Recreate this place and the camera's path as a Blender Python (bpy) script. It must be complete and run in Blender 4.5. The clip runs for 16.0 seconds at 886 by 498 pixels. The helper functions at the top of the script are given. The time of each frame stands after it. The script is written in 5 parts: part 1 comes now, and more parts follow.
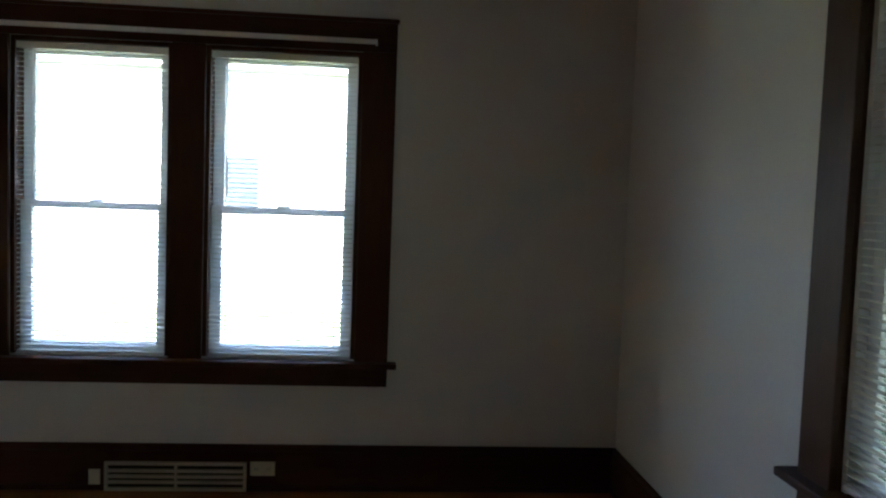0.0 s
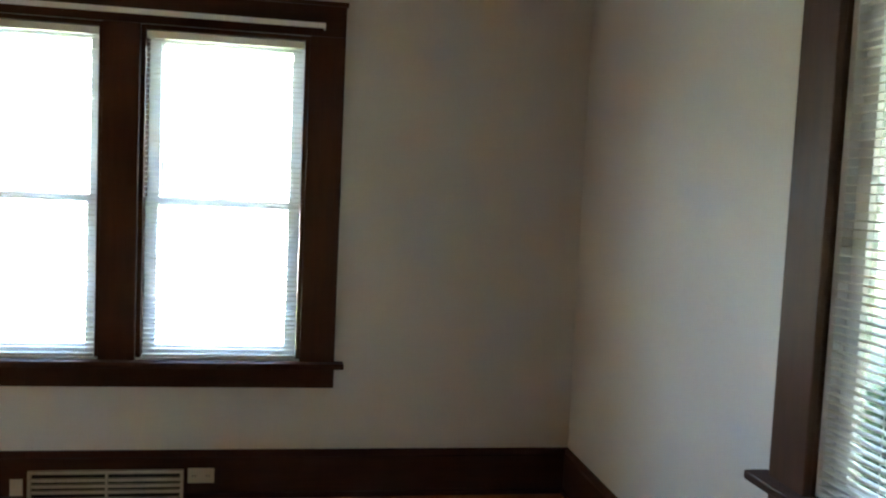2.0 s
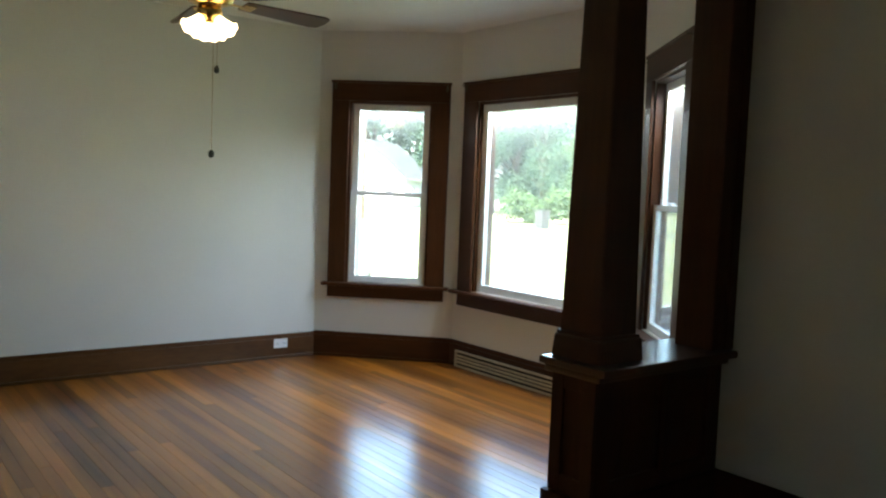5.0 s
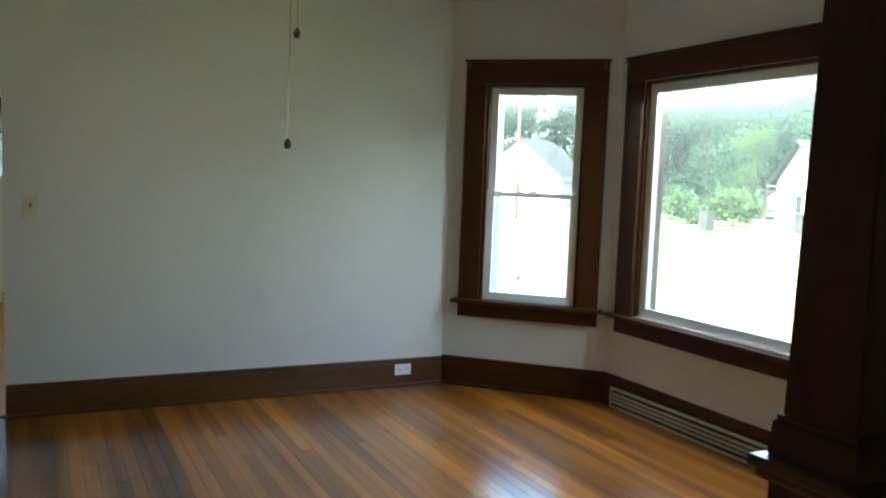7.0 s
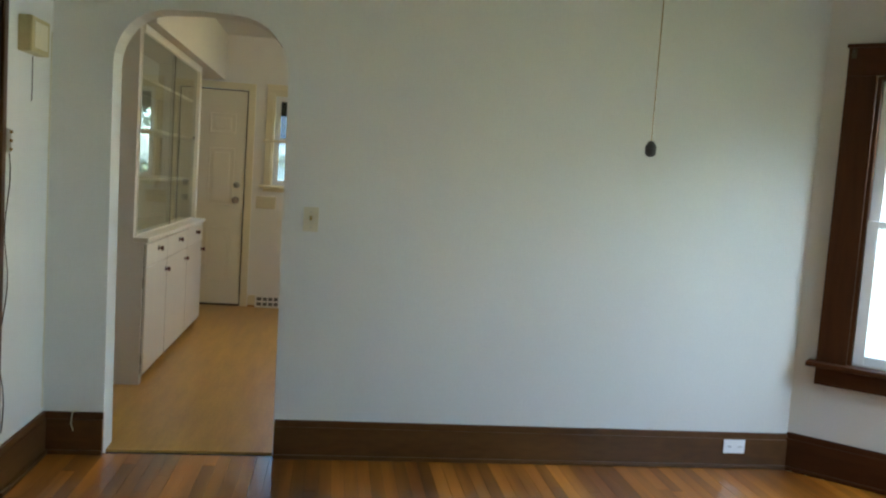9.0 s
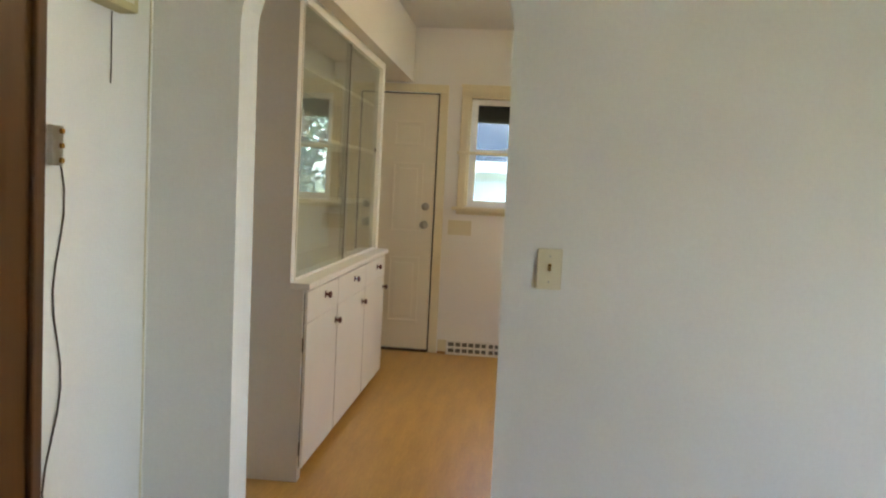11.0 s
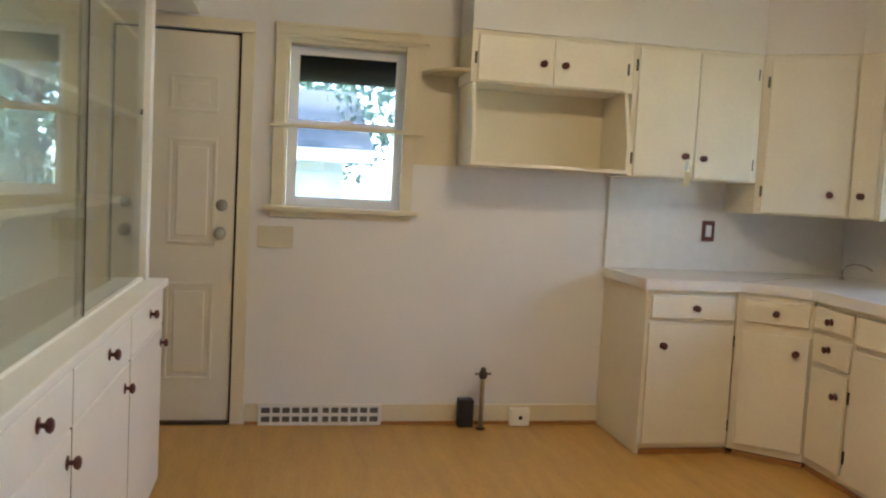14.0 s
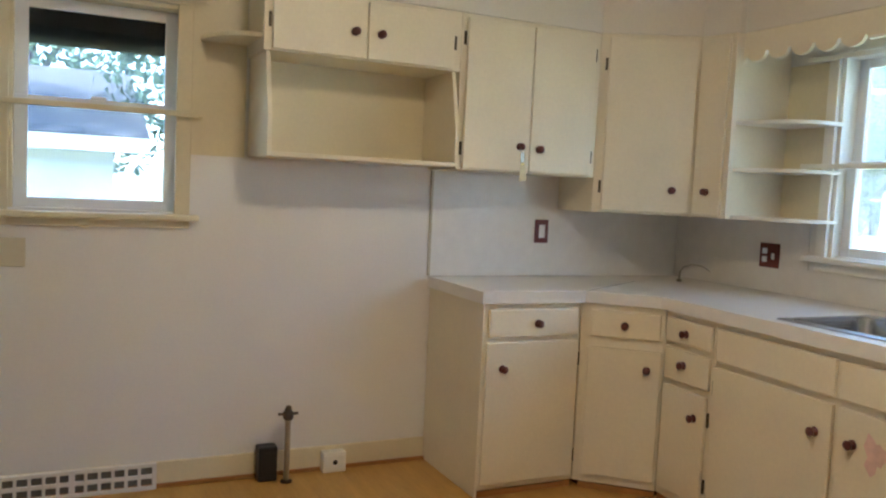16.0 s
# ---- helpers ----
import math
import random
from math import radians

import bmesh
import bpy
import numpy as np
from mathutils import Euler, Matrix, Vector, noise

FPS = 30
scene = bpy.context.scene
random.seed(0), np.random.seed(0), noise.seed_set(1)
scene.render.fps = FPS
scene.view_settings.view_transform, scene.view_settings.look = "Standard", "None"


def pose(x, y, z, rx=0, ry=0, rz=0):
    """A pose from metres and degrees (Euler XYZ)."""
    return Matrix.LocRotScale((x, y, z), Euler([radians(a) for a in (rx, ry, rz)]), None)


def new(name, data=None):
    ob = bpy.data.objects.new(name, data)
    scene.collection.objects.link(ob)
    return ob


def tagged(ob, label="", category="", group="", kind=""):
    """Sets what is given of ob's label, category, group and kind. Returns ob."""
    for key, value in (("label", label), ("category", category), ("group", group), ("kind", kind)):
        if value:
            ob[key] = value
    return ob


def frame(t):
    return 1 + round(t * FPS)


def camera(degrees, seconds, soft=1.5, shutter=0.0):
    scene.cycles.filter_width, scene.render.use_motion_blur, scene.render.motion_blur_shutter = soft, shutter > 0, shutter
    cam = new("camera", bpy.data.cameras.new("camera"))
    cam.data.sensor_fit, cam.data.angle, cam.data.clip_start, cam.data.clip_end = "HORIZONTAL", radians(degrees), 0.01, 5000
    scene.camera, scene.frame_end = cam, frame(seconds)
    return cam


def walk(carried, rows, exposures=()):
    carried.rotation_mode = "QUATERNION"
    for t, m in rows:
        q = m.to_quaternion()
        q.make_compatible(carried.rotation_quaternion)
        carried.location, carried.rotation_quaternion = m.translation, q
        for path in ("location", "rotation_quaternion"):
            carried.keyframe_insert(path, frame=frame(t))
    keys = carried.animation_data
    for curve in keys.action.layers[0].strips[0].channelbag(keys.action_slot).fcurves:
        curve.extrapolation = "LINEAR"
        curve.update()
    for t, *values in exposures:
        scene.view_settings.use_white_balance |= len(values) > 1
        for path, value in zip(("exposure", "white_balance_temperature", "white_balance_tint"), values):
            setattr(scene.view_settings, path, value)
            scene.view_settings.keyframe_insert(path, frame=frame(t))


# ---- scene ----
cam = camera(57, 16.0, soft=2.2)
PATH = [
    (0, pose(0.802, -0.049, 1.353, 86.29, -2.10, -4.78)),
    (0.5, pose(0.816, 0.017, 1.355, 86.37, -2.29, -10.98)),
    (1, pose(0.814, 0.072, 1.354, 86.34, -2.50, -14.87)),
    (1.5, pose(0.792, 0.104, 1.352, 86.21, -2.62, -14.71)),
    (2, pose(0.745, 0.095, 1.349, 86.00, -2.64, -9.37)),
    (2.5, pose(0.670, 0.050, 1.346, 85.70, -2.55, 0.09)),
    (3, pose(0.578, 0.074, 1.342, 85.43, -2.40, 13.10)),
    (3.5, pose(0.461, 0.213, 1.345, 85.50, -2.41, 25.42)),
    (4, pose(0.341, 0.361, 1.343, 85.54, -2.35, 37.49)),
    (4.5, pose(0.133, 0.487, 1.335, 85.60, -2.18, 45.92)),
    (5, pose(-0.075, 0.653, 1.326, 85.79, -2.27, 52.69)),
    (7.5, pose(-1.114, 1.369, 1.336, 85.23, -2.44, 66.25)),
    (8, pose(-1.343, 1.406, 1.338, 85.27, -2.92, 70.58)),
    (8.5, pose(-1.581, 1.422, 1.340, 85.21, -3.56, 76.39)),
    (9, pose(-1.892, 1.368, 1.342, 85.17, -3.88, 82.59)),
    (9.5, pose(-2.231, 1.342, 1.345, 85.25, -3.77, 88.60)),
    (10, pose(-2.623, 1.311, 1.345, 85.29, -3.62, 93.79)),
    (12.5, pose(-4.569, 0.910, 1.312, 85.68, -2.75, 95.83)),
    (13, pose(-4.897, 0.842, 1.317, 85.62, -2.94, 92.18)),
    (13.5, pose(-5.197, 0.775, 1.318, 85.53, -3.00, 86.28)),
    (14, pose(-5.468, 0.759, 1.318, 85.69, -3.02, 79.17)),
    (14.5, pose(-5.711, 0.802, 1.326, 85.94, -2.90, 71.99)),
    (15, pose(-5.932, 0.872, 1.334, 86.03, -2.73, 65.77)),
    (15.5, pose(-6.107, 0.912, 1.339, 85.96, -2.65, 62.61)),
    (16, pose(-6.254, 0.916, 1.341, 85.78, -2.75, 64.77)),
]
EXPOSURES = [(0, 4.4, 5900, 19), (0.5, 5.05, 6050, 20), (1.0, 5.45, 6150, 20), (1.5, 5.65, 6250, 19), (2.0, 5.85, 6300, 18), (2.5, 5.8, 6300, 16), (3.0, 4.95, 6250, 15), (3.5, 4.15, 6250, 12), (4.0, 4.2, 6250, 10), (4.5, 4.1, 6300, 8), (5, 3.85, 6400, 6), (7.5, 3.62, 6050, 0), (8.5, 3.9, 5950, 2), (9.0, 4.25, 5950, 5), (9.5, 4.55, 6050, 8), (10, 4.65, 6150, 10), (12.5, 4.8, 6350, 17), (13.5, 4.8, 5700, 16), (14.5, 4.8, 5650, 16), (15.5, 4.75, 5550, 16), (16, 4.7, 5550, 16)]
walk(cam, PATH, EXPOSURES)

# ---- world, sun ----
world = bpy.data.worlds.new("world")
scene.world = world
world.use_nodes = True
wn = world.node_tree
sky = wn.nodes.new("ShaderNodeTexSky")
sky.sky_type = 'NISHITA'
sky.sun_disc = False
sky.sun_elevation = radians(52)
sky.sun_rotation = radians(148)
sky.dust_density = 1.6
sky.ozone_density = 0.6
wn.links.new(sky.outputs[0], wn.nodes["Background"].inputs[0])
wn.nodes["Background"].inputs[1].default_value = 0.15
sun = new("sun", bpy.data.lights.new("sun", 'SUN'))
sun.data.energy = 4.0
sun.data.angle = radians(1.5)
sun.data.color = (1.0, 0.95, 0.88)
sun.matrix_world = pose(0, 0, 20, 38, 0, 32)


# lamps added to boost sky light, in the heads of the three bay windows
for x, y, w, yaw, power in ((-4.06, 4.60, 1.15, 0, 1.7), (-5.36, 4.18, 0.50, 47.0, 0.6), (-2.665, 4.215, 0.50, -37.6, 0.8)):
    sl = bpy.data.lights.new("bay_boost_lamp", 'AREA')
    sl.shape, sl.size, sl.size_y, sl.energy, sl.color = 'RECTANGLE', w, 0.06, power, (0.86, 0.94, 1.0)
    new("bay_boost_lamp", sl).matrix_world = pose(x, y, 1.925, 0, 0, yaw) @ pose(0, 0, 0, -35, 0, 0)


# ---- materials ----
def mat(name, base, rough=0.5, metal=0.0, var=0.08, scale=6.0, fine=60.0, bump=0.05, stretch=(1, 1, 1), spec=0.5, second=None, island=False, rand=0.0, coat=0.0, hard=0.2, crough=0.12, cior=1.5):
    m = bpy.data.materials.new(name)
    m.use_nodes = True
    nt = m.node_tree
    b = nt.nodes["Principled BSDF"]
    tc = nt.nodes.new("ShaderNodeTexCoord")
    mp = nt.nodes.new("ShaderNodeMapping")
    mp.inputs["Scale"].default_value = stretch
    nt.links.new(tc.outputs["Object"], mp.inputs[0])
    n1 = nt.nodes.new("ShaderNodeTexNoise")
    n1.inputs["Scale"].default_value = scale
    n1.inputs["Detail"].default_value = 6
    n2 = nt.nodes.new("ShaderNodeTexNoise")
    n2.inputs["Scale"].default_value = fine
    n2.inputs["Detail"].default_value = 4
    for n in (n1, n2):
        nt.links.new(mp.outputs[0], n.inputs["Vector"])
    mix = nt.nodes.new("ShaderNodeMix")
    mix.data_type = 'RGBA'
    dark = second if second else tuple(c * (1 - var * 2.2) for c in base)
    lite = base if second else tuple(min(1, c * (1 + var)) for c in base)
    mix.inputs["A"].default_value = (*dark, 1)
    mix.inputs["B"].default_value = (*lite, 1)
    ramp = nt.nodes.new("ShaderNodeMapRange")
    ramp.inputs[1].default_value, ramp.inputs[2].default_value = 0.5 - hard, 0.5 + hard
    add = nt.nodes.new("ShaderNodeMath")
    add.operation = 'MULTIPLY_ADD'
    add.inputs[1].default_value = 0.35
    nt.links.new(n2.outputs[0], add.inputs[0])
    sc = nt.nodes.new("ShaderNodeMath")
    sc.operation = 'MULTIPLY'
    sc.inputs[1].default_value = 0.65
    nt.links.new(n1.outputs[0], sc.inputs[0])
    nt.links.new(sc.outputs[0], add.inputs[2])
    nt.links.new(add.outputs[0], ramp.inputs[0])
    nt.links.new(ramp.outputs[0], mix.inputs["Factor"])
    colour = mix.outputs["Result"]
    if rand or island:
        if island:
            src = nt.nodes.new("ShaderNodeNewGeometry").outputs["Random Per Island"]
        else:
            src = nt.nodes.new("ShaderNodeObjectInfo").outputs["Random"]
        hs = nt.nodes.new("ShaderNodeHueSaturation")
        mr = nt.nodes.new("ShaderNodeMapRange")
        mr.inputs[3].default_value, mr.inputs[4].default_value = 1 - rand, 1 + rand
        nt.links.new(src, mr.inputs[0])
        nt.links.new(mr.outputs[0], hs.inputs["Value"])
        nt.links.new(colour, hs.inputs["Color"])
        colour = hs.outputs[0]
    nt.links.new(colour, b.inputs["Base Color"])
    b.inputs["Roughness"].default_value = rough
    b.inputs["Metallic"].default_value = metal
    b.inputs["Specular IOR Level"].default_value = spec
    b.inputs["Coat Weight"].default_value = coat
    b.inputs["Coat Roughness"].default_value = crough
    b.inputs["Coat IOR"].default_value = cior
    rr = nt.nodes.new("ShaderNodeMapRange")
    rr.inputs[3].default_value, rr.inputs[4].default_value = rough * 0.85, min(1, rough * 1.2)
    nt.links.new(n1.outputs[0], rr.inputs[0])
    nt.links.new(rr.outputs[0], b.inputs["Roughness"])
    if bump:
        bp = nt.nodes.new("ShaderNodeBump")
        bp.inputs["Strength"].default_value = bump
        bp.inputs["Distance"].default_value = 0.01
        nt.links.new(n2.outputs[0], bp.inputs["Height"])
        nt.links.new(bp.outputs[0], b.inputs["Normal"])
    return m


def glass(name, tint=(0.96, 1, 0.98), rough=0.0, haze=0.0):
    m = bpy.data.materials.new(name)
    m.use_nodes = True
    nt = m.node_tree
    nt.nodes.remove(nt.nodes["Principled BSDF"])
    tr = nt.nodes.new("ShaderNodeBsdfTransparent")
    tr.inputs[0].default_value = (*tint, 1)
    gl = nt.nodes.new("ShaderNodeBsdfGlossy")
    gl.inputs["Roughness"].default_value = rough
    lw = nt.nodes.new("ShaderNodeLayerWeight")
    lw.inputs[0].default_value = 0.5
    pw = nt.nodes.new("ShaderNodeMath")
    pw.operation = 'POWER'
    pw.inputs[1].default_value = 4.0
    nt.links.new(lw.outputs["Facing"], pw.inputs[0])
    fr = nt.nodes.new("ShaderNodeMath")
    fr.operation = 'MULTIPLY_ADD'
    fr.inputs[1].default_value, fr.inputs[2].default_value = 0.9, 0.045
    nt.links.new(pw.outputs[0], fr.inputs[0])
    mx = nt.nodes.new("ShaderNodeMixShader")
    nt.links.new(fr.outputs[0], mx.inputs[0])
    nt.links.new(tr.outputs[0], mx.inputs[1])
    nt.links.new(gl.outputs[0], mx.inputs[2])
    top = mx.outputs[0]
    # milky mix that veils the view like haze
    if haze:
        tl = nt.nodes.new("ShaderNodeBsdfTranslucent")
        tl.inputs[0].default_value = (0.75, 0.78, 0.78, 1)
        veil = nt.nodes.new("ShaderNodeMixShader")
        veil.inputs[0].default_value = haze
        nt.links.new(top, veil.inputs[1])
        nt.links.new(tl.outputs[0], veil.inputs[2])
        top = veil.outputs[0]
    nt.links.new(top, nt.nodes["Material Output"].inputs[0])
    return m


PLASTER = mat("plaster", (0.71, 0.695, 0.655), 0.75, var=0.03, scale=1.2, fine=90, bump=0.06)
CEIL = mat("ceiling_paint", (0.80, 0.79, 0.75), 0.85, var=0.03, scale=2, fine=40, bump=0.12)
KWALL = mat("kitchen_wall", (0.80, 0.78, 0.74), 0.55, var=0.03, scale=1.5, fine=80, bump=0.04)
SOFFIT = mat("soffit_paint", (0.76, 0.72, 0.63), 0.6, var=0.04, scale=1.5, fine=80, bump=0.04)
CREAM = mat("cream_paint", (0.76, 0.68, 0.47), 0.4, var=0.04, scale=3, fine=70, bump=0.05)
CABINET = mat("cabinet_paint", (0.81, 0.74, 0.57), 0.38, var=0.04, scale=3, fine=60, bump=0.06)
HUTCHP = mat("hutch_paint", (0.87, 0.85, 0.78), 0.35, var=0.03, scale=3, fine=60, bump=0.05)
DOORP = mat("door_paint", (0.80, 0.74, 0.59), 0.35, var=0.02, scale=2, fine=60, bump=0.02)
WHITE = mat("white_vinyl", (0.82, 0.83, 0.84), 0.35, var=0.02, scale=4, bump=0.0)
TRIM = mat("stained_trim", (0.080, 0.027, 0.0072), 0.45, var=0.25, scale=4, fine=40, bump=0.06, stretch=(1, 1, 0.12), second=(0.034, 0.0100, 0.0028), spec=0.22)
TRIMH = mat("stained_trim_flat", (0.080, 0.027, 0.0072), 0.45, var=0.25, scale=4, fine=40, bump=0.06, stretch=(0.12, 0.3, 1), second=(0.034, 0.0100, 0.0028), spec=0.22)
TRIMG = mat("polished_trim", (0.080, 0.027, 0.0072), 0.3, var=0.25, scale=4, fine=40, bump=0.03, stretch=(1, 0.12, 1), second=(0.034, 0.0100, 0.0028), coat=1.0)
OAK = mat("baseboard_wood", (0.125, 0.052, 0.013), 0.35, var=0.2, scale=4, fine=40, bump=0.05, stretch=(0.3, 0.12, 1), second=(0.05, 0.019, 0.0045), spec=0.35)
FLOORW = mat("strip_floor", (0.52, 0.192, 0.021), 0.34, var=0.3, scale=4.0, fine=9, bump=0.03, stretch=(0.08, 1.0, 1), second=(0.165, 0.046, 0.005), rand=0.38, coat=1.0, crough=0.19, cior=1.6, hard=0.12, spec=0.22)
FLOORI = mat("strip_floor_joined", (0.52, 0.192, 0.021), 0.34, var=0.3, scale=4.0, fine=9, bump=0.03, stretch=(0.08, 1.0, 1), second=(0.165, 0.046, 0.005), rand=0.38, coat=1.0, crough=0.19, cior=1.6, hard=0.12, spec=0.22, island=True)
SHOE = mat("shoe_moulding", (0.46, 0.22, 0.065), 0.4, var=0.2, scale=6, fine=40, bump=0.03, second=(0.30, 0.13, 0.035))
VINYL = mat("vinyl_floor", (0.64, 0.385, 0.105), 0.33, var=0.15, scale=5, fine=30, bump=0.03, stretch=(0.5, 3.0, 1), second=(0.45, 0.245, 0.055))
LAMIN = mat("laminate", (0.80, 0.78, 0.74), 0.3, var=0.03, scale=14, fine=120, bump=0.02)
STEEL = mat("stainless", (0.40, 0.40, 0.41), 0.24, 1.0, var=0.06, scale=12, fine=150, bump=0.02, stretch=(1, 8, 1))
CHROME = mat("chrome", (0.7, 0.7, 0.72), 0.12, 1.0, var=0.02, bump=0)
NICKEL = mat("nickel", (0.42, 0.39, 0.34), 0.3, 1.0, var=0.05, bump=0)
BRASS = mat("brass", (0.55, 0.36, 0.12), 0.25, 1.0, var=0.08, bump=0)
KNOBR = mat("knob_dark_red", (0.10, 0.022, 0.018), 0.3, var=0.15, scale=30, bump=0)
HINGE = mat("hinge_bronze", (0.10, 0.085, 0.06), 0.4, 0.8, var=0.1, bump=0)
BLACK = mat("black_plastic", (0.015, 0.015, 0.017), 0.45, var=0.1, bump=0)
# Near-black for gaps and recesses, their shade put into colour; also weatherstrip.
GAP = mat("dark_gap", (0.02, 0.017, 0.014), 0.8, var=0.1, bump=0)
REDPL = mat("red_plate", (0.12, 0.015, 0.012), 0.3, var=0.05, bump=0)
IVORY = mat("ivory_plastic", (0.66, 0.60, 0.43), 0.4, var=0.04, bump=0)
REGIST = mat("register_cream", (0.50, 0.45, 0.33), 0.45, 0.1, var=0.08, bump=0.02)
REGW = mat("register_white", (0.78, 0.76, 0.72), 0.4, var=0.03, bump=0.02)
# Brown-black that stands in for shade in the hutch's door gaps.
GAPSHADE = mat("gap_shade", (0.15, 0.11, 0.075), 0.8, var=0.2, scale=12, bump=0)
SLAT = mat("blind_slat", (0.80, 0.80, 0.76), 0.45, var=0.02, bump=0)
SHADE = mat("roller_shade", (0.03, 0.032, 0.036), 0.7, var=0.1, bump=0.02)
FANW = mat("fan_blade", (0.085, 0.038, 0.018), 0.35, var=0.2, scale=6, stretch=(0.2, 2, 1), bump=0.03)
IRON = mat("iron_pipe", (0.11, 0.085, 0.065), 0.6, 0.6, var=0.2, scale=20, bump=0.1)
WIRE = mat("wire_white", (0.6, 0.6, 0.56), 0.5, bump=0)
PINK = mat("pink_smudge", (0.78, 0.55, 0.50), 0.5, var=0.1, scale=20, bump=0.02)
# Haze over the outside view is put into the panes as a translucent mix.
PANE = glass("window_glass", haze=0.05)
# Tinted dark and hazed so the bright view outside looks dimmer.
DIMHAZE = glass("dimmed_haze_glass", (0.54, 0.59, 0.62), haze=0.04)
# Dark tint added to cut light from the street window and dim its view.
DIMGLASS = glass("dimming_glass", (0.55, 0.60, 0.58), haze=0.02)
# Tint and milky mix imitate a dimmer, hazier view behind the sink window.
HAZEGLASS = glass("hazed_dim_glass", (0.62, 0.66, 0.64), haze=0.14)
# Dark colour for unseen walls, added to cut bounced light.
DARKWALL = mat("dark_unseen_wall", (0.13, 0.065, 0.03), 0.45, var=0.2, scale=3, fine=30, stretch=(3, 3, 0.2), second=(0.07, 0.032, 0.014))
HGLASS = glass("cabinet_glass", (0.90, 0.94, 0.90))
LAWN = mat("lawn", (0.145, 0.165, 0.064), 0.9, var=0.25, scale=0.6, fine=12, bump=0.2)
ASPH = mat("asphalt", (0.09, 0.09, 0.09), 0.9, var=0.1, scale=2, fine=60)
BARK = mat("bark", (0.09, 0.065, 0.045), 0.9, var=0.3, scale=8, bump=0.3)


def leafy(name, base):
    """Thin leaves: half of the light passes through them."""
    m = mat(name, base, 0.6, var=0.15, scale=3, rand=0.12, island=True, bump=0)
    nt = m.node_tree
    b = nt.nodes["Principled BSDF"]
    tl = nt.nodes.new("ShaderNodeBsdfTranslucent")
    nt.links.new(b.inputs["Base Color"].links[0].from_socket, tl.inputs[0])
    mx = nt.nodes.new("ShaderNodeMixShader")
    mx.inputs[0].default_value = 0.5
    nt.links.new(b.outputs[0], mx.inputs[1])
    nt.links.new(tl.outputs[0], mx.inputs[2])
    nt.links.new(mx.outputs[0], nt.nodes["Material Output"].inputs[0])
    b.inputs["Specular IOR Level"].default_value = 0.15
    return m


# Paled and blued: haze on the far trees put into the leaf colour.
LEAF = leafy("leaves", (0.085, 0.135, 0.085))
HEDGE = leafy("hedge_leaves", (0.055, 0.10, 0.028))
LEAF2 = leafy("leaves_light", (0.10, 0.15, 0.06))
CONIF = mat("conifer", (0.035, 0.075, 0.035), 0.7, var=0.2, scale=3, rand=0.3, island=True, bump=0)
SIDING = mat("white_siding", (0.74, 0.74, 0.72), 0.6, var=0.03, scale=2, bump=0.02)
ROOF = mat("shingle_roof", (0.042, 0.042, 0.045), 0.9, var=0.2, scale=4, fine=30, bump=0.2)
DARKGL = mat("far_window", (0.05, 0.06, 0.07), 0.1, var=0.05, bump=0)
PORCH = mat("porch_boards", (0.36, 0.30, 0.22), 0.6, var=0.1, scale=4, stretch=(1, 0.15, 1), bump=0.03)
PORCHC = mat("porch_ceiling_boards", (0.15, 0.12, 0.08), 0.6, var=0.1, scale=4, stretch=(1, 0.15, 1), bump=0.03)


def emitter(name, colour, power):
    m = bpy.data.materials.new(name)
    m.use_nodes = True
    b = m.node_tree.nodes["Principled BSDF"]
    b.inputs["Base Color"].default_value = (0.85, 0.82, 0.75, 1)
    b.inputs["Roughness"].default_value = 0.35
    b.inputs["Emission Color"].default_value = (*colour, 1)
    b.inputs["Emission Strength"].default_value = power
    return m


LIT = emitter("lit_glass_shade", (1.0, 0.78, 0.42), 0.35)
DOME = emitter("lit_dome", (1.0, 0.74, 0.42), 3.2)
REGBACK = mat("register_back", (0.16, 0.155, 0.145), 0.8, var=0.1, bump=0)


# ---- mesh helpers ----
def bx(bm, x0, x1, y0, y1, z0, z1, bevel=0.0, m=None):
    """A box between two corners, bevelled if asked, turned by m if given."""
    r = bmesh.ops.create_cube(bm, size=1)
    vs = r["verts"]
    for v in vs:
        v.co = Vector(((x0 + x1) / 2 + v.co.x * (x1 - x0), (y0 + y1) / 2 + v.co.y * (y1 - y0), (z0 + z1) / 2 + v.co.z * (z1 - z0)))
    if bevel:
        es = {e for v in vs for e in v.link_edges}
        o = bmesh.ops.bevel(bm, geom=list(es), offset=bevel, segments=2, profile=0.6, affect='EDGES')
        vs = [v for v in o["verts"]] + [v for v in vs if v.is_valid]
        vs = list({v for v in vs if v.is_valid})
    if m is not None:
        for v in vs:
            v.co = m @ v.co
    return vs


def box(x0, x1, y0, y1, z0, z1, bevel=0.0):
    bm = bmesh.new()
    bx(bm, x0, x1, y0, y1, z0, z1, bevel)
    return bm


def lathe(profile, n=16, axis='Z'):
    """A turned solid from (radius, height) pairs."""
    bm = bmesh.new()
    rings = []
    for r, h in profile:
        ring = []
        for k in range(n):
            a = 2 * math.pi * k / n
            p = (r * math.cos(a), r * math.sin(a), h)
            if axis == 'Y':
                p = (p[0], p[2], p[1])
            if axis == 'X':
                p = (p[2], p[0], p[1])
            ring.append(bm.verts.new(p))
        rings.append(ring)
    for a, b in zip(rings, rings[1:]):
        for k in range(n):
            bm.faces.new((a[k], a[(k + 1) % n], b[(k + 1) % n], b[k]))
    bm.faces.new(rings[0][::-1])
    bm.faces.new(rings[-1])
    bmesh.ops.recalc_face_normals(bm, faces=bm.faces)
    return bm


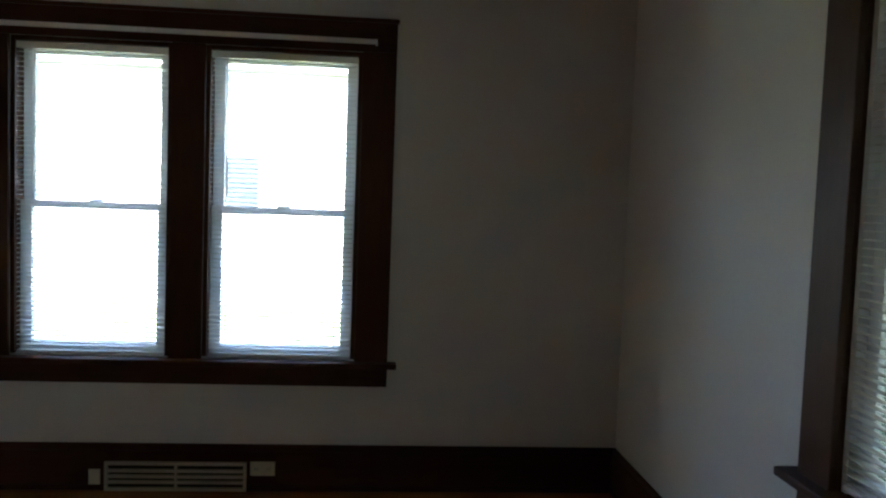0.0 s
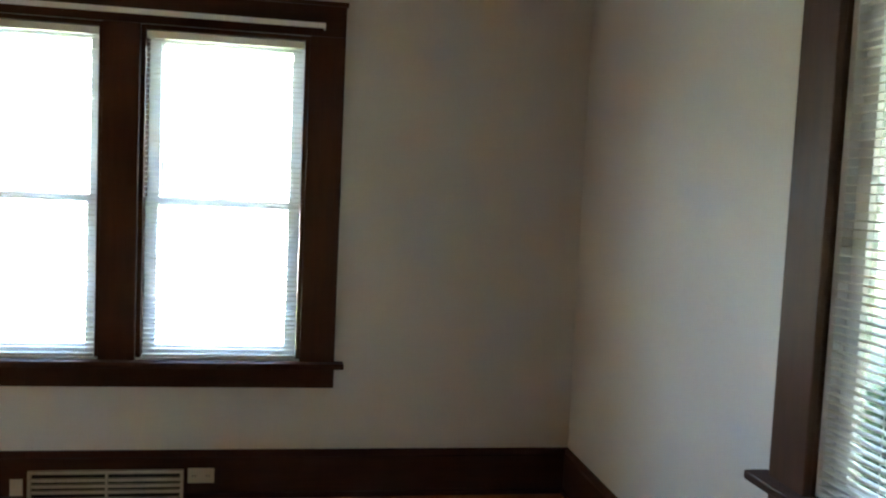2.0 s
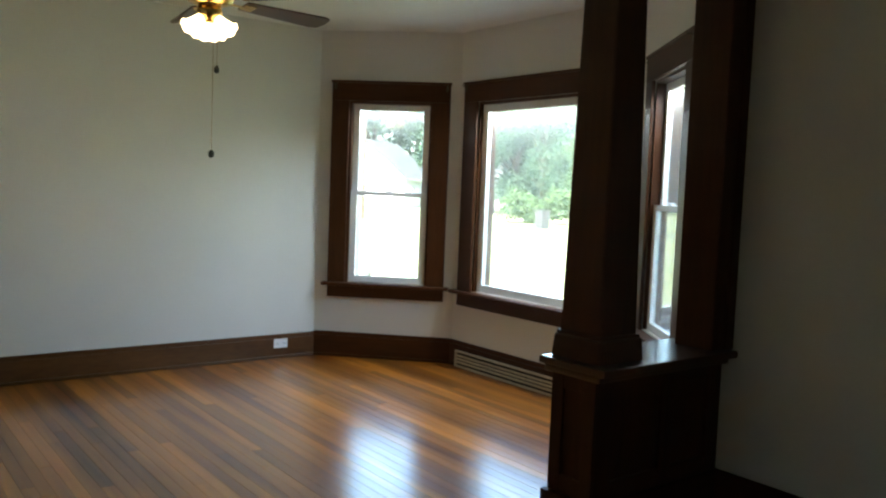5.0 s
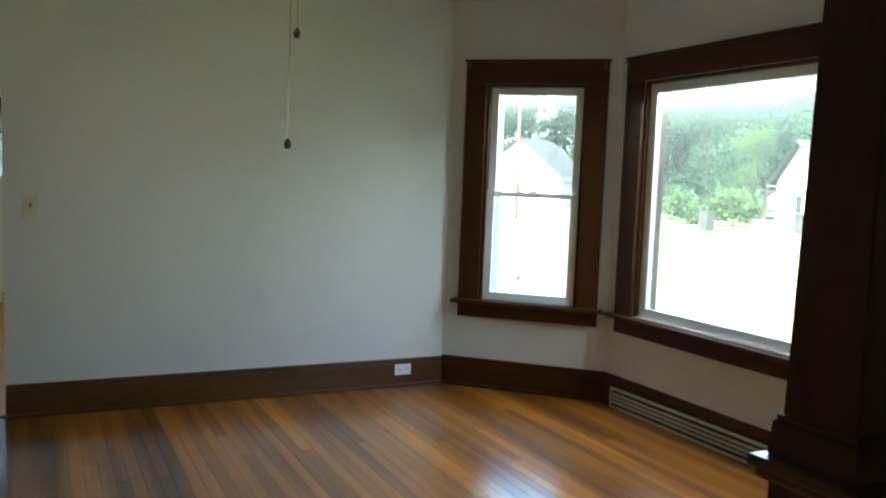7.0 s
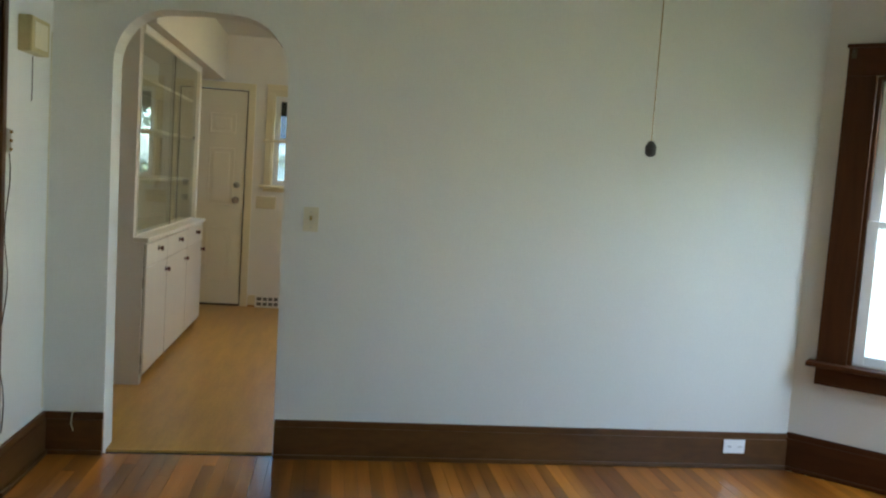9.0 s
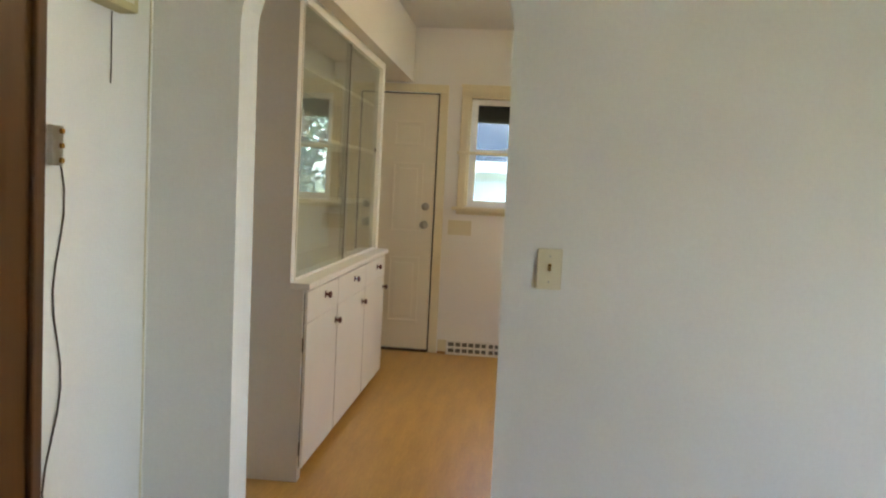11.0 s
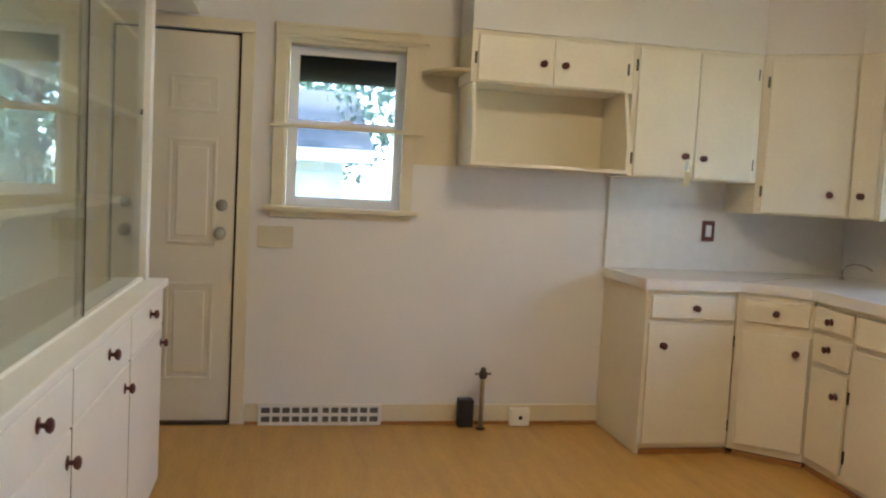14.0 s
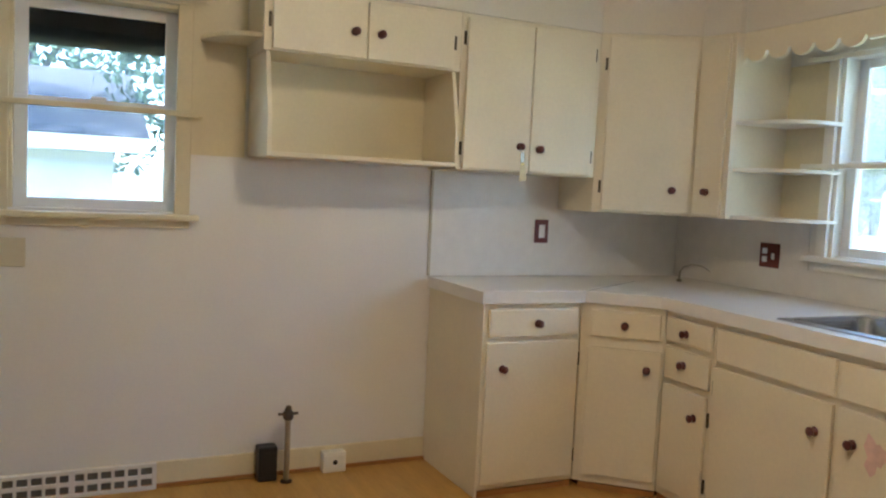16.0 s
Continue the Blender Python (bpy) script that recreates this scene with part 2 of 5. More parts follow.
def tube(points, r, n=8):
    """A round bar along points."""
    bm = bmesh.new()
    rings = []
    pts = [Vector(p) for p in points]
    for i, p in enumerate(pts):
        d = (pts[min(i + 1, len(pts) - 1)] - pts[max(i - 1, 0)]).normalized()
        u = d.cross(Vector((0.31, 0.17, 0.93)))
        if u.length < 0.1:
            u = d.cross(Vector((1, 0, 0)))
        u.normalize()
        w = d.cross(u)
        rr = r[i] if isinstance(r, (list, tuple)) else r
        rings.append([bm.verts.new(p + rr * (math.cos(2 * math.pi * k / n) * u + math.sin(2 * math.pi * k / n) * w)) for k in range(n)])
    for a, b in zip(rings, rings[1:]):
        for k in range(n):
            bm.faces.new((a[k], a[(k + 1) % n], b[(k + 1) % n], b[k]))
    bm.faces.new(rings[0][::-1])
    bm.faces.new(rings[-1])
    bmesh.ops.recalc_face_normals(bm, faces=bm.faces)
    return bm


def prism(outline, axis, a0, a1, bevel=0.0):
    """A flat outline of (u, v) pushed along an axis from a0 to a1."""
    bm = bmesh.new()

    def at(u, v, a):
        return {'x': (a, u, v), 'y': (u, a, v), 'z': (u, v, a)}[axis]
    lo = [bm.verts.new(at(u, v, a0)) for u, v in outline]
    hi = [bm.verts.new(at(u, v, a1)) for u, v in outline]
    bm.faces.new(lo)
    bm.faces.new(hi[::-1])
    for k in range(len(lo)):
        j = (k + 1) % len(lo)
        bm.faces.new((lo[k], lo[j], hi[j], hi[k]))
    bmesh.ops.recalc_face_normals(bm, faces=bm.faces)
    if bevel:
        bmesh.ops.bevel(bm, geom=list(bm.edges), offset=bevel, segments=1, affect='EDGES')
    return bm


def mesh_of(name, bm, material, smooth=False):
    me = bpy.data.meshes.new(name)
    bm.to_mesh(me)
    bm.free()
    me.materials.append(material)
    if smooth:
        for p in me.polygons:
            p.use_smooth = True
    return me


def part(name, bm, material, parent=None, label="", smooth=False, m=None):
    """One mesh object under a thing or a part."""
    ob = new(name, mesh_of(name, bm, material, smooth))
    if parent is not None:
        ob.parent = parent
    if m is not None:
        ob.matrix_basis = m
    if label:
        tagged(ob, label)
    return ob


def again(name, me, parent, m):
    ob = new(name, me)
    ob.parent = parent
    ob.matrix_basis = m
    return ob


def thing(name, m, label, category, group="", kind=""):
    ob = new(name)
    ob.empty_display_size = 0.1
    ob.matrix_basis = m
    return tagged(ob, label, category, group, kind)


def setting(name, bm, material, label, category):
    ob = new(name, mesh_of(name, bm, material))
    return tagged(ob, label, category, "", "structure")


# ---- plan ----
N1 = 3.63            # living room window wall
E1 = 1.965           # living room street wall
# Unseen back wall, set far off so less light bounces back.
S1 = -3.9
CX = -2.10           # line of the colonnade
D1 = -5.68          # dining wall with the arch
DS = 0.12            # dining room side wall
BAYA, BAYB, BAYC, BAYD = (D1, 3.71), (-4.918, 4.48), (-3.20, 4.48), (-2.20, 3.71)
KA = -5.83           # kitchen side of the arch wall
KW = -9.87
KN = 4.10
KS = -0.42
H = 2.49
HK = 2.56


def wall(name, p0, p1, z0, z1, thick, holes, material, label):
    """A wall from p0 to p1 with its room to the left of the way, and holes (s0, s1, z0, z1) through it."""
    a, b = Vector(p0), Vector(p1)
    length = (b - a).length
    ss = sorted({0.0, length, *(h[0] for h in holes), *(h[1] for h in holes)})
    bm = bmesh.new()
    for s0, s1 in zip(ss, ss[1:]):
        zs = [z0]
        for h in sorted(holes, key=lambda q: q[2]):
            if h[0] <= s0 + 1e-6 and h[1] >= s1 - 1e-6:
                zs += [h[2], h[3]]
        zs.append(z1)
        for k in range(0, len(zs), 2):
            if zs[k + 1] - zs[k] > 1e-4:
                bx(bm, s0, s1, -thick, 0, zs[k], zs[k + 1])
    bmesh.ops.remove_doubles(bm, verts=bm.verts, dist=1e-5)
    ang = math.atan2(b.y - a.y, b.x - a.x)
    ob = setting(name, bm, material, label, "wall")
    ob.matrix_basis = Matrix.Translation((a.x, a.y, 0)) @ Matrix.Rotation(ang, 4, 'Z')
    return ob


def facing(x, y, yaw):
    """Local frame on a wall: x along the wall to the right as seen from the room, y out through it, z up."""
    return Matrix.Translation((x, y, 0)) @ Matrix.Rotation(radians(yaw), 4, 'Z')


def base_run(name, p0, p1, h, material, label, t=0.022):
    a, b = Vector(p0), Vector(p1)
    bm = bmesh.new()
    L = (b - a).length
    bx(bm, 0, L, 0, t, 0, h - 0.03, 0.003)
    bx(bm, 0, L, 0, t * 0.7, h - 0.033, h, 0.004)
    bx(bm, 0, L, 0, t + 0.014, 0, 0.02, 0.006)
    ob = setting(name, bm, material, label, "baseboard")
    ob.matrix_basis = Matrix.Translation((a.x, a.y, 0)) @ Matrix.Rotation(math.atan2(b.y - a.y, b.x - a.x), 4, 'Z')
    return ob


# ---- large structure ----
wall("wall_north", (E1 + 0.2, N1), (-2.06, N1), -0.3, H, 0.18,
     [(E1 + 0.2 - 0.732, E1 + 0.2 - 0.055, 0.60, 1.975), (E1 + 0.2 + 0.09, E1 + 0.2 + 0.767, 0.60, 1.975)], PLASTER, "painted off-white plaster wall with a double window")
wall("wall_east", (E1, S1 - 0.2), (E1, N1), -0.3, H, 0.18, [(0.075 - S1 + 0.2, 1.98 - S1 + 0.2, 0.655, 1.99)], PLASTER, "painted off-white plaster wall with a picture window")
# Unseen south and hall walls, coloured dark to cut light on the north wall.
wall("wall_south", (CX - 0.15, S1), (E1, S1), -0.3, H, 0.15, [], DARKWALL, "unseen wall coloured dark to cut bounced light")
wall("wall_hall", (CX, DS), (CX, S1), -0.3, H, 0.15, [], DARKWALL, "unseen wall coloured dark to cut bounced light")
wall("wall_dining_side", (D1, DS), (CX, DS), -0.3, H, 0.15, [(D1 * -1 - 4.86, D1 * -1 - 4.02, -0.3, 2.06)], PLASTER, "off-white plaster wall beside a stained door")
wall("wall_bay_stub", (-1.95, BAYD[1]), BAYD, -0.3, H, 0.15, [], PLASTER, "narrow off-white plaster wall")
LEN = math.hypot(0.72, 0.77)
LENR = math.hypot(1.0, 0.77)
RC = 0.58
wall("wall_bay_right", BAYD, BAYC, -0.3, H, 0.16, [(LENR - RC - 0.315, LENR - RC + 0.315, 0.59, 1.965)], PLASTER, "angled off-white plaster wall of the bay")
wall("wall_bay_middle", BAYC, BAYB, -0.3, H, 0.16, [(0.22, 1.50, 0.58, 1.965)], PLASTER, "off-white plaster wall of the bay")
wall("wall_bay_left", BAYB, BAYA, -0.3, H, 0.16, [(LEN / 2 - 0.315, LEN / 2 + 0.315, 0.59, 1.965)], PLASTER, "angled off-white plaster wall of the bay")

ARCH = [(0.386, -0.3), (0.373, 1.72)]
for k in range(9):
    a = math.pi * (1 - k / 16)
    ARCH.append((0.373 + 0.23 + 0.23 * math.cos(a), 1.755 + 0.25 * math.sin(a)))
ARCH.append((0.75, 2.012))
for k in range(9):
    a = math.pi * (0.5 - k / 16)
    ARCH.append((1.130 - 0.23 + 0.23 * math.cos(a), 1.755 + 0.25 * math.sin(a)))
ARCH += [(1.130, 1.72), (1.145, -0.3)]
OUT = [(KS - 0.15, -0.3)] + ARCH + [(KN + 0.01, -0.3), (KN + 0.01, HK), (KS - 0.15, HK)]
setting("wall_arch", prism(OUT, 'x', KA, D1), PLASTER, "off-white plaster wall with a round-cornered arch", "wall")
wall("wall_kitchen_west", (KW, KN + 0.15), (KW, KS - 0.15), -0.3, HK, 0.16,
     [(KN + 0.15 - 1.395, KN + 0.15 - 0.738, 1.19, 2.05), (KN + 0.15 - 0.515, KN + 0.15 + 0.33, -0.3, 2.06)], KWALL, "white kitchen wall with a door and a window")
setting("wall_kitchen_corner", box(-5.98, KA - 0.001, KN, KN + 0.012, -0.3, HK), KWALL, "white kitchen wall", "wall")
# The first hole is unseen, added to let more daylight in.
wall("wall_kitchen_north", (-5.98, KN), (KW, KN), -0.3, HK, 0.13, [(0.27, 1.53, 1.10, 2.03), (1.57, 2.88, 1.10, 2.03)], KWALL, "white kitchen wall with the sink window")
wall("wall_kitchen_south", (KW, KS), (KA, KS), -0.3, HK, 0.15, [], KWALL, "plain white kitchen wall")

bm = bmesh.new()
bx(bm, KA, 2.2, S1 - 0.2, 4.75, H, H + 0.12)
setting("ceiling", bm, CEIL, "white painted plaster ceiling", "ceiling")
bm = bmesh.new()
bx(bm, KW - 0.2, KA - 0.002, KS - 0.2, KN + 0.2, HK, HK + 0.12)
setting("ceiling_kitchen", bm, CEIL, "white painted kitchen ceiling", "ceiling")
bm = bmesh.new()
# This first box is an unseen roof slab over the whole house.
bx(bm, -10.6, 2.3, S1 - 0.3, 4.9, H + 0.14, H + 0.3)
bx(bm, CX - 0.09, CX + 0.09, DS, N1, 2.31, H - 0.002)
setting("roof_slab_and_beam", bm, TRIM, "unseen roof slab with a dark stained beam over the colonnade", "beam")

FLOOR = setting("floor", box(KA, 2.15, S1 - 0.15, 4.62, -0.12, -0.012), GAP, "honey and brown wooden strip floor with a gloss finish", "floor")
setting("floor_kitchen", box(KW - 0.05, KA + 0.10, KS - 0.1, KN + 0.1, -0.11, 0.001), VINYL, "worn tan wood-look vinyl floor", "floor")

# baseboards
BH = 0.205
base_run("baseboard", (E1, N1 - 0.001), (-2.02, N1 - 0.001), BH, TRIMH, "tall dark stained baseboard with a moulded top")
base_run("baseboard_street", (E1 - 0.001, S1), (E1 - 0.001, N1), BH, TRIMH, "tall dark stained baseboard with a moulded top")
base_run("baseboard_back", (CX, S1 + 0.001), (E1, S1 + 0.001), BH, TRIMH, "tall dark stained baseboard with a moulded top")
base_run("baseboard_hall", (CX + 0.001, DS), (CX + 0.001, S1), BH, TRIMH, "tall dark stained baseboard with a moulded top")
base_run("baseboard_bay_left", (BAYB[0], BAYB[1] - 0.001), (BAYA[0] + 0.001, BAYA[1]), 0.19, TRIMH, "tall dark stained baseboard with a moulded top")
base_run("baseboard_bay_middle", (BAYC[0], BAYC[1] - 0.001), (BAYB[0], BAYB[1] - 0.001), 0.19, TRIMH, "tall dark stained baseboard with a moulded top")
base_run("baseboard_bay_right", (BAYD[0], BAYD[1] - 0.001), (BAYC[0], BAYC[1] - 0.001), 0.19, TRIMH, "tall dark stained baseboard with a moulded top")
base_run("baseboard_bay_stub", (CX, 3.709), (BAYD[0], 3.709), 0.19, TRIMH, "tall dark stained baseboard with a moulded top")
base_run("baseboard_arch_wall", (D1 + 0.001, 3.71), (D1 + 0.001, 1.147), 0.18, OAK, "tall brown wooden baseboard with a moulded top")
base_run("baseboard_arch_side", (D1 + 0.001, 0.385), (D1 + 0.001, DS), 0.19, OAK, "short dark wooden baseboard")
base_run("baseboard_door_side", (D1, DS + 0.001), (-5.14, DS + 0.001), 0.19, OAK, "short brown wooden baseboard")
base_run("baseboard_dining_side", (-3.74, DS + 0.001), (CX, DS + 0.001), 0.19, OAK, "tall brown wooden baseboard")


def window(name, m, outer, z0, z1, side, head, lights, kind, trim, label, depth=0.18, apron=0.09, stool=0.045, horn=0.04, stile=0.05, meet=None, inner=0.0, flat=None, pane=PANE, jamb=None, inset=0.07):
    """A cased window. lights: (x0, x1) of each glazed opening."""
    w = thing(name, m, label, "window", "", "structure")
    flat = flat or trim
    x0, x1 = outer
    zs = z0 + apron
    part("casing", box(x0, x0 + side, -0.022, -0.001, zs, z1 - head, 0.004), trim, w)
    part("casing", box(x1 - side, x1, -0.022, -0.001, zs, z1 - head, 0.004), trim, w)
    for (a0, a1), (b0, b1) in zip(lights, lights[1:]):
        part("mullion", box(a1, b0, -0.020, depth * 0.6, zs, z1 - head, 0.004), trim, w)
    bm = bmesh.new()
    bx(bm, x0, x1, -0.024, -0.001, z1 - head, z1 - 0.018, 0.004)
    bx(bm, x0 - 0.008, x1 + 0.008, -0.032, -0.001, z1 - 0.0175, z1, 0.004)
    part("head_casing", bm, flat, w)
    part("stool", box(x0 - horn, x1 + horn, -stool - 0.02, 0.03, zs - 0.001, zs + 0.024, 0.006), flat, w)
    part("apron", box(x0, x1, -0.020, -0.001, z0, zs - 0.0015, 0.004), flat, w)
    zt = z1 - head
    for lx0, lx1 in lights:
        bm = bmesh.new()
        bx(bm, lx0 - 0.004, lx0 + 0.018, 0.001, depth, zs + 0.02, zt, 0.002)
        bx(bm, lx1 - 0.018, lx1 + 0.004, 0.001, depth, zs + 0.02, zt, 0.002)
        bx(bm, lx0 + 0.018, lx1 - 0.018, 0.001, depth, zt - 0.018, zt + 0.004, 0.002)
        bx(bm, lx0 + 0.018, lx1 - 0.018, 0.031, depth + 0.02, zs - 0.02, zs + 0.028, 0.003)
        if jamb:
            bmesh.ops.translate(bm, verts=bm.verts, vec=(0, 0.012, 0))
            part("lining", box(lx0 - 0.03, lx0 - 0.0005, -0.0005, 0.012, zs + 0.02, zt, 0.001), trim, w)
            part("lining", box(lx1 + 0.0005, lx1 + 0.03, -0.0005, 0.012, zs + 0.02, zt, 0.001), trim, w)
        part("jamb", bm, jamb or (flat if inner else trim), w)
        a0, a1, c0, c1 = lx0 + 0.019, lx1 - 0.019, zs + 0.03, zt - 0.019
        mid = meet if meet else (c0 + c1) / 2
        sashes = [(c0, mid + 0.016, inset - 0.015, inset + 0.015), (mid - 0.016, c1, inset + 0.018, inset + 0.048)] if kind == 'dh' else [(c0, c1, inset, inset + 0.035)]
        for s0, s1, y0, y1 in sashes:
            bm = bmesh.new()
            bx(bm, a0, a0 + stile, y0, y1, s0, s1, 0.003)
            bx(bm, a1 - stile, a1, y0, y1, s0, s1, 0.003)
            bx(bm, a0 + stile, a1 - stile, y0 + 0.001, y1 - 0.001, s0, s0 + stile * (0.9 if y0 < inset + 0.01 else 0.64), 0.003)
            bx(bm, a0 + stile, a1 - stile, y0 + 0.001, y1 - 0.001, s1 - stile * (0.64 if y0 < inset + 0.01 and kind == 'dh' else 0.9), s1, 0.003)
            sash = part("sash", bm, WHITE, w, "white vinyl sash")
            p = part("pane", box(a0 + stile - 0.004, a1 - stile + 0.004, (y0 + y1) / 2 - 0.002, (y0 + y1) / 2 + 0.002, s0 + 0.02, s1 - 0.02), pane, sash, "glass pane with haze put into its material")
            p.visible_shadow = False
        if kind == 'dh':
            part("sash_lock", box((a0 + a1) / 2 - 0.03, (a0 + a1) / 2 + 0.03, inset - 0.01, inset + 0.015, mid + 0.0165, mid + 0.03, 0.004), WHITE, w)
    return w


window("window_1", facing(0, N1, 0), (-0.917, 0.882), 0.478, 2.12, 0.15, 0.145, [(-0.767, -0.09), (0.055, 0.732)], 'dh', TRIM,
       "double window in wide dark stained casing with white sashes", meet=1.255, flat=TRIMH)
window("window_2", facing(E1, 0.945, -90), (-1.045, 1.0), 0.545, 2.12, 0.150, 0.13, [(-0.895, 0.87)], 'fixed', TRIM,
       "large picture window in dark stained casing", horn=0.045, stile=0.05, flat=TRIMH, jamb=WHITE, inset=0.04, depth=0.085, pane=DIMGLASS)
YAWL = math.degrees(math.atan2(0.77, 0.717))
window("window_3", facing(-5.2765, 4.095, YAWL), (-0.45, 0.45), 0.468, 2.116, 0.135, 0.15, [(-0.315, 0.315)], 'dh', TRIM,
       "narrow bay window in brown stained casing with white sashes", meet=1.27, flat=TRIMH, depth=0.16, inset=0.035)
window("window_4", facing(-4.06, 4.48, 0), (-0.79, 0.79), 0.46, 2.116, 0.15, 0.15, [(-0.64, 0.64)], 'fixed', TRIM,
       "wide bay picture window in brown stained casing", flat=TRIMH, depth=0.16, horn=0.05, stile=0.06, inset=0.025)
window("window_5", facing(-3.20 + RC * 1.0 / LENR, 4.48 - RC * 0.77 / LENR, -math.degrees(math.atan2(0.77, 1.0))), (-0.45, 0.45), 0.468, 2.116, 0.135, 0.15, [(-0.315, 0.315)], 'dh', TRIM,
       "narrow bay window in brown stained casing with white sashes", meet=1.27, flat=TRIMH, depth=0.16, inset=0.035)
window("window_6", facing(KW, 1.0665, 90), (0.68 - 1.0665, 1.425 - 1.0665), 1.12, 2.13, 0.062, 0.08, [(0.738 - 1.0665, 1.395 - 1.0665)], 'dh', CREAM,
       "small cream-cased kitchen window with white sashes", meet=1.62, depth=0.16, apron=0.035, stile=0.05, horn=0.035, pane=DIMHAZE)
# The right-hand half is unseen and added to brighten the kitchen.
window("window_7", facing(-8.205, KN, 0), (-0.71, 2.02), 1.045, 2.10, 0.055, 0.07, [(-0.655, 0.655), (0.695, 1.955)], 'dh', HUTCHP,
       "white kitchen sink window, its unseen right half added for daylight", meet=1.535, depth=0.16, apron=0.045, stile=0.045, pane=HAZEGLASS)


# ---- living room and dining room ----
def colonnade():
    cx = -2.13
    c = thing("half_wall", pose(cx, 3.24, 0), "dark stained panelled half wall with a ledge", "half wall")
    y0, y1 = 2.86 - 3.24, 3.63 - 3.24 - 0.003
    part("core", box(-0.098, 0.098, y0 + 0.012, y1, 0.0, 0.672), TRIM, c)
    # stiles and rails on the long faces and the end
    for side in (-1, 1):
        fx = side * 0.098
        lo, hi = (fx, fx + 0.014) if side > 0 else (fx - 0.014, fx)
        bm = bmesh.new()
        for a, b in ((y0 + 0.012, y0 + 0.10), (0.0, 0.08), (y1 - 0.09, y1)):
            bx(bm, lo, hi, a, b, 0.20, 0.672, 0.003)
        part("stile", bm, TRIM, c)
        bm = bmesh.new()
        for a, b in ((y0 + 0.10, 0.0), (0.08, y1 - 0.09)):
            bx(bm, lo, hi - 0.001 * side, a, b, 0.20, 0.27, 0.003)
            bx(bm, lo, hi - 0.001 * side, a, b, 0.60, 0.672, 0.003)
        part("rail", bm, TRIMH, c)
        part("plinth", box(min(fx, fx + side * 0.028), max(fx, fx + side * 0.028), y0 - 0.01, y1, 0.0, 0.20, 0.005), TRIMH, c)
    bm = bmesh.new()
    bx(bm, -0.11, -0.05, y0, y0 + 0.012, 0.20, 0.672, 0.003)
    bx(bm, 0.05, 0.11, y0, y0 + 0.012, 0.20, 0.672, 0.003)
    bx(bm, -0.05, 0.05, y0 + 0.001, y0 + 0.012, 0.20, 0.27, 0.003)
    bx(bm, -0.05, 0.05, y0 + 0.001, y0 + 0.012, 0.60, 0.672, 0.003)
    part("end_frame", bm, TRIM, c)
    part("plinth", box(-0.126, 0.126, y0 - 0.02, y0 + 0.01, 0.0, 0.198, 0.005), TRIMH, c)
    bm = bmesh.new()
    bx(bm, -0.135, 0.145, y0 - 0.022, y1, 0.655, 0.685, 0.010)
    bx(bm, -0.142, 0.185, y0 - 0.045, y1, 0.685, 0.715, 0.008)
    part("ledge", bm, TRIMG, c, "glossy dark stained ledge")
    # tapered column on the ledge
    k = thing("column", pose(cx, 2.98, 0.715), "square tapered dark stained wooden column on the half wall", "column")

    def taper(b, t, z0, z1):
        bm = bmesh.new()
        v = [bm.verts.new((sx * h, sy * h, z)) for z, h in ((z0, b), (z1, t)) for sx, sy in ((-1, -1), (1, -1), (1, 1), (-1, 1))]
        for q in ((0, 1, 5, 4), (1, 2, 6, 5), (2, 3, 7, 6), (3, 0, 4, 7), (3, 2, 1, 0), (4, 5, 6, 7)):
            bm.faces.new([v[i] for i in q])
        bmesh.ops.bevel(bm, geom=list(bm.edges), offset=0.004, segments=2, affect='EDGES')
        return bm
    part("shaft", taper(0.100, 0.079, 0.09, 1.50), TRIM, k)
    bm = taper(0.122, 0.116, 0.0, 0.085)
    bx(bm, -0.11, 0.11, -0.11, 0.11, 0.085, 0.10, 0.006)
    part("base", bm, TRIMH, k)
    part("capital", taper(0.095, 0.11, 1.50, 1.593), TRIMH, k)
    p = thing("pilaster", pose(-2.075, 3.63, 0.716), "dark stained wooden pilaster against the wall", "pilaster")
    part("shaft", box(-0.09, 0.09, -0.13, 0.0, 0.0, 1.592, 0.005), TRIM, p)
    part("edge_strip", box(0.0905, 0.102, -0.05, 0.0, 0.0, 1.592, 0.003), TRIM, p)


colonnade()


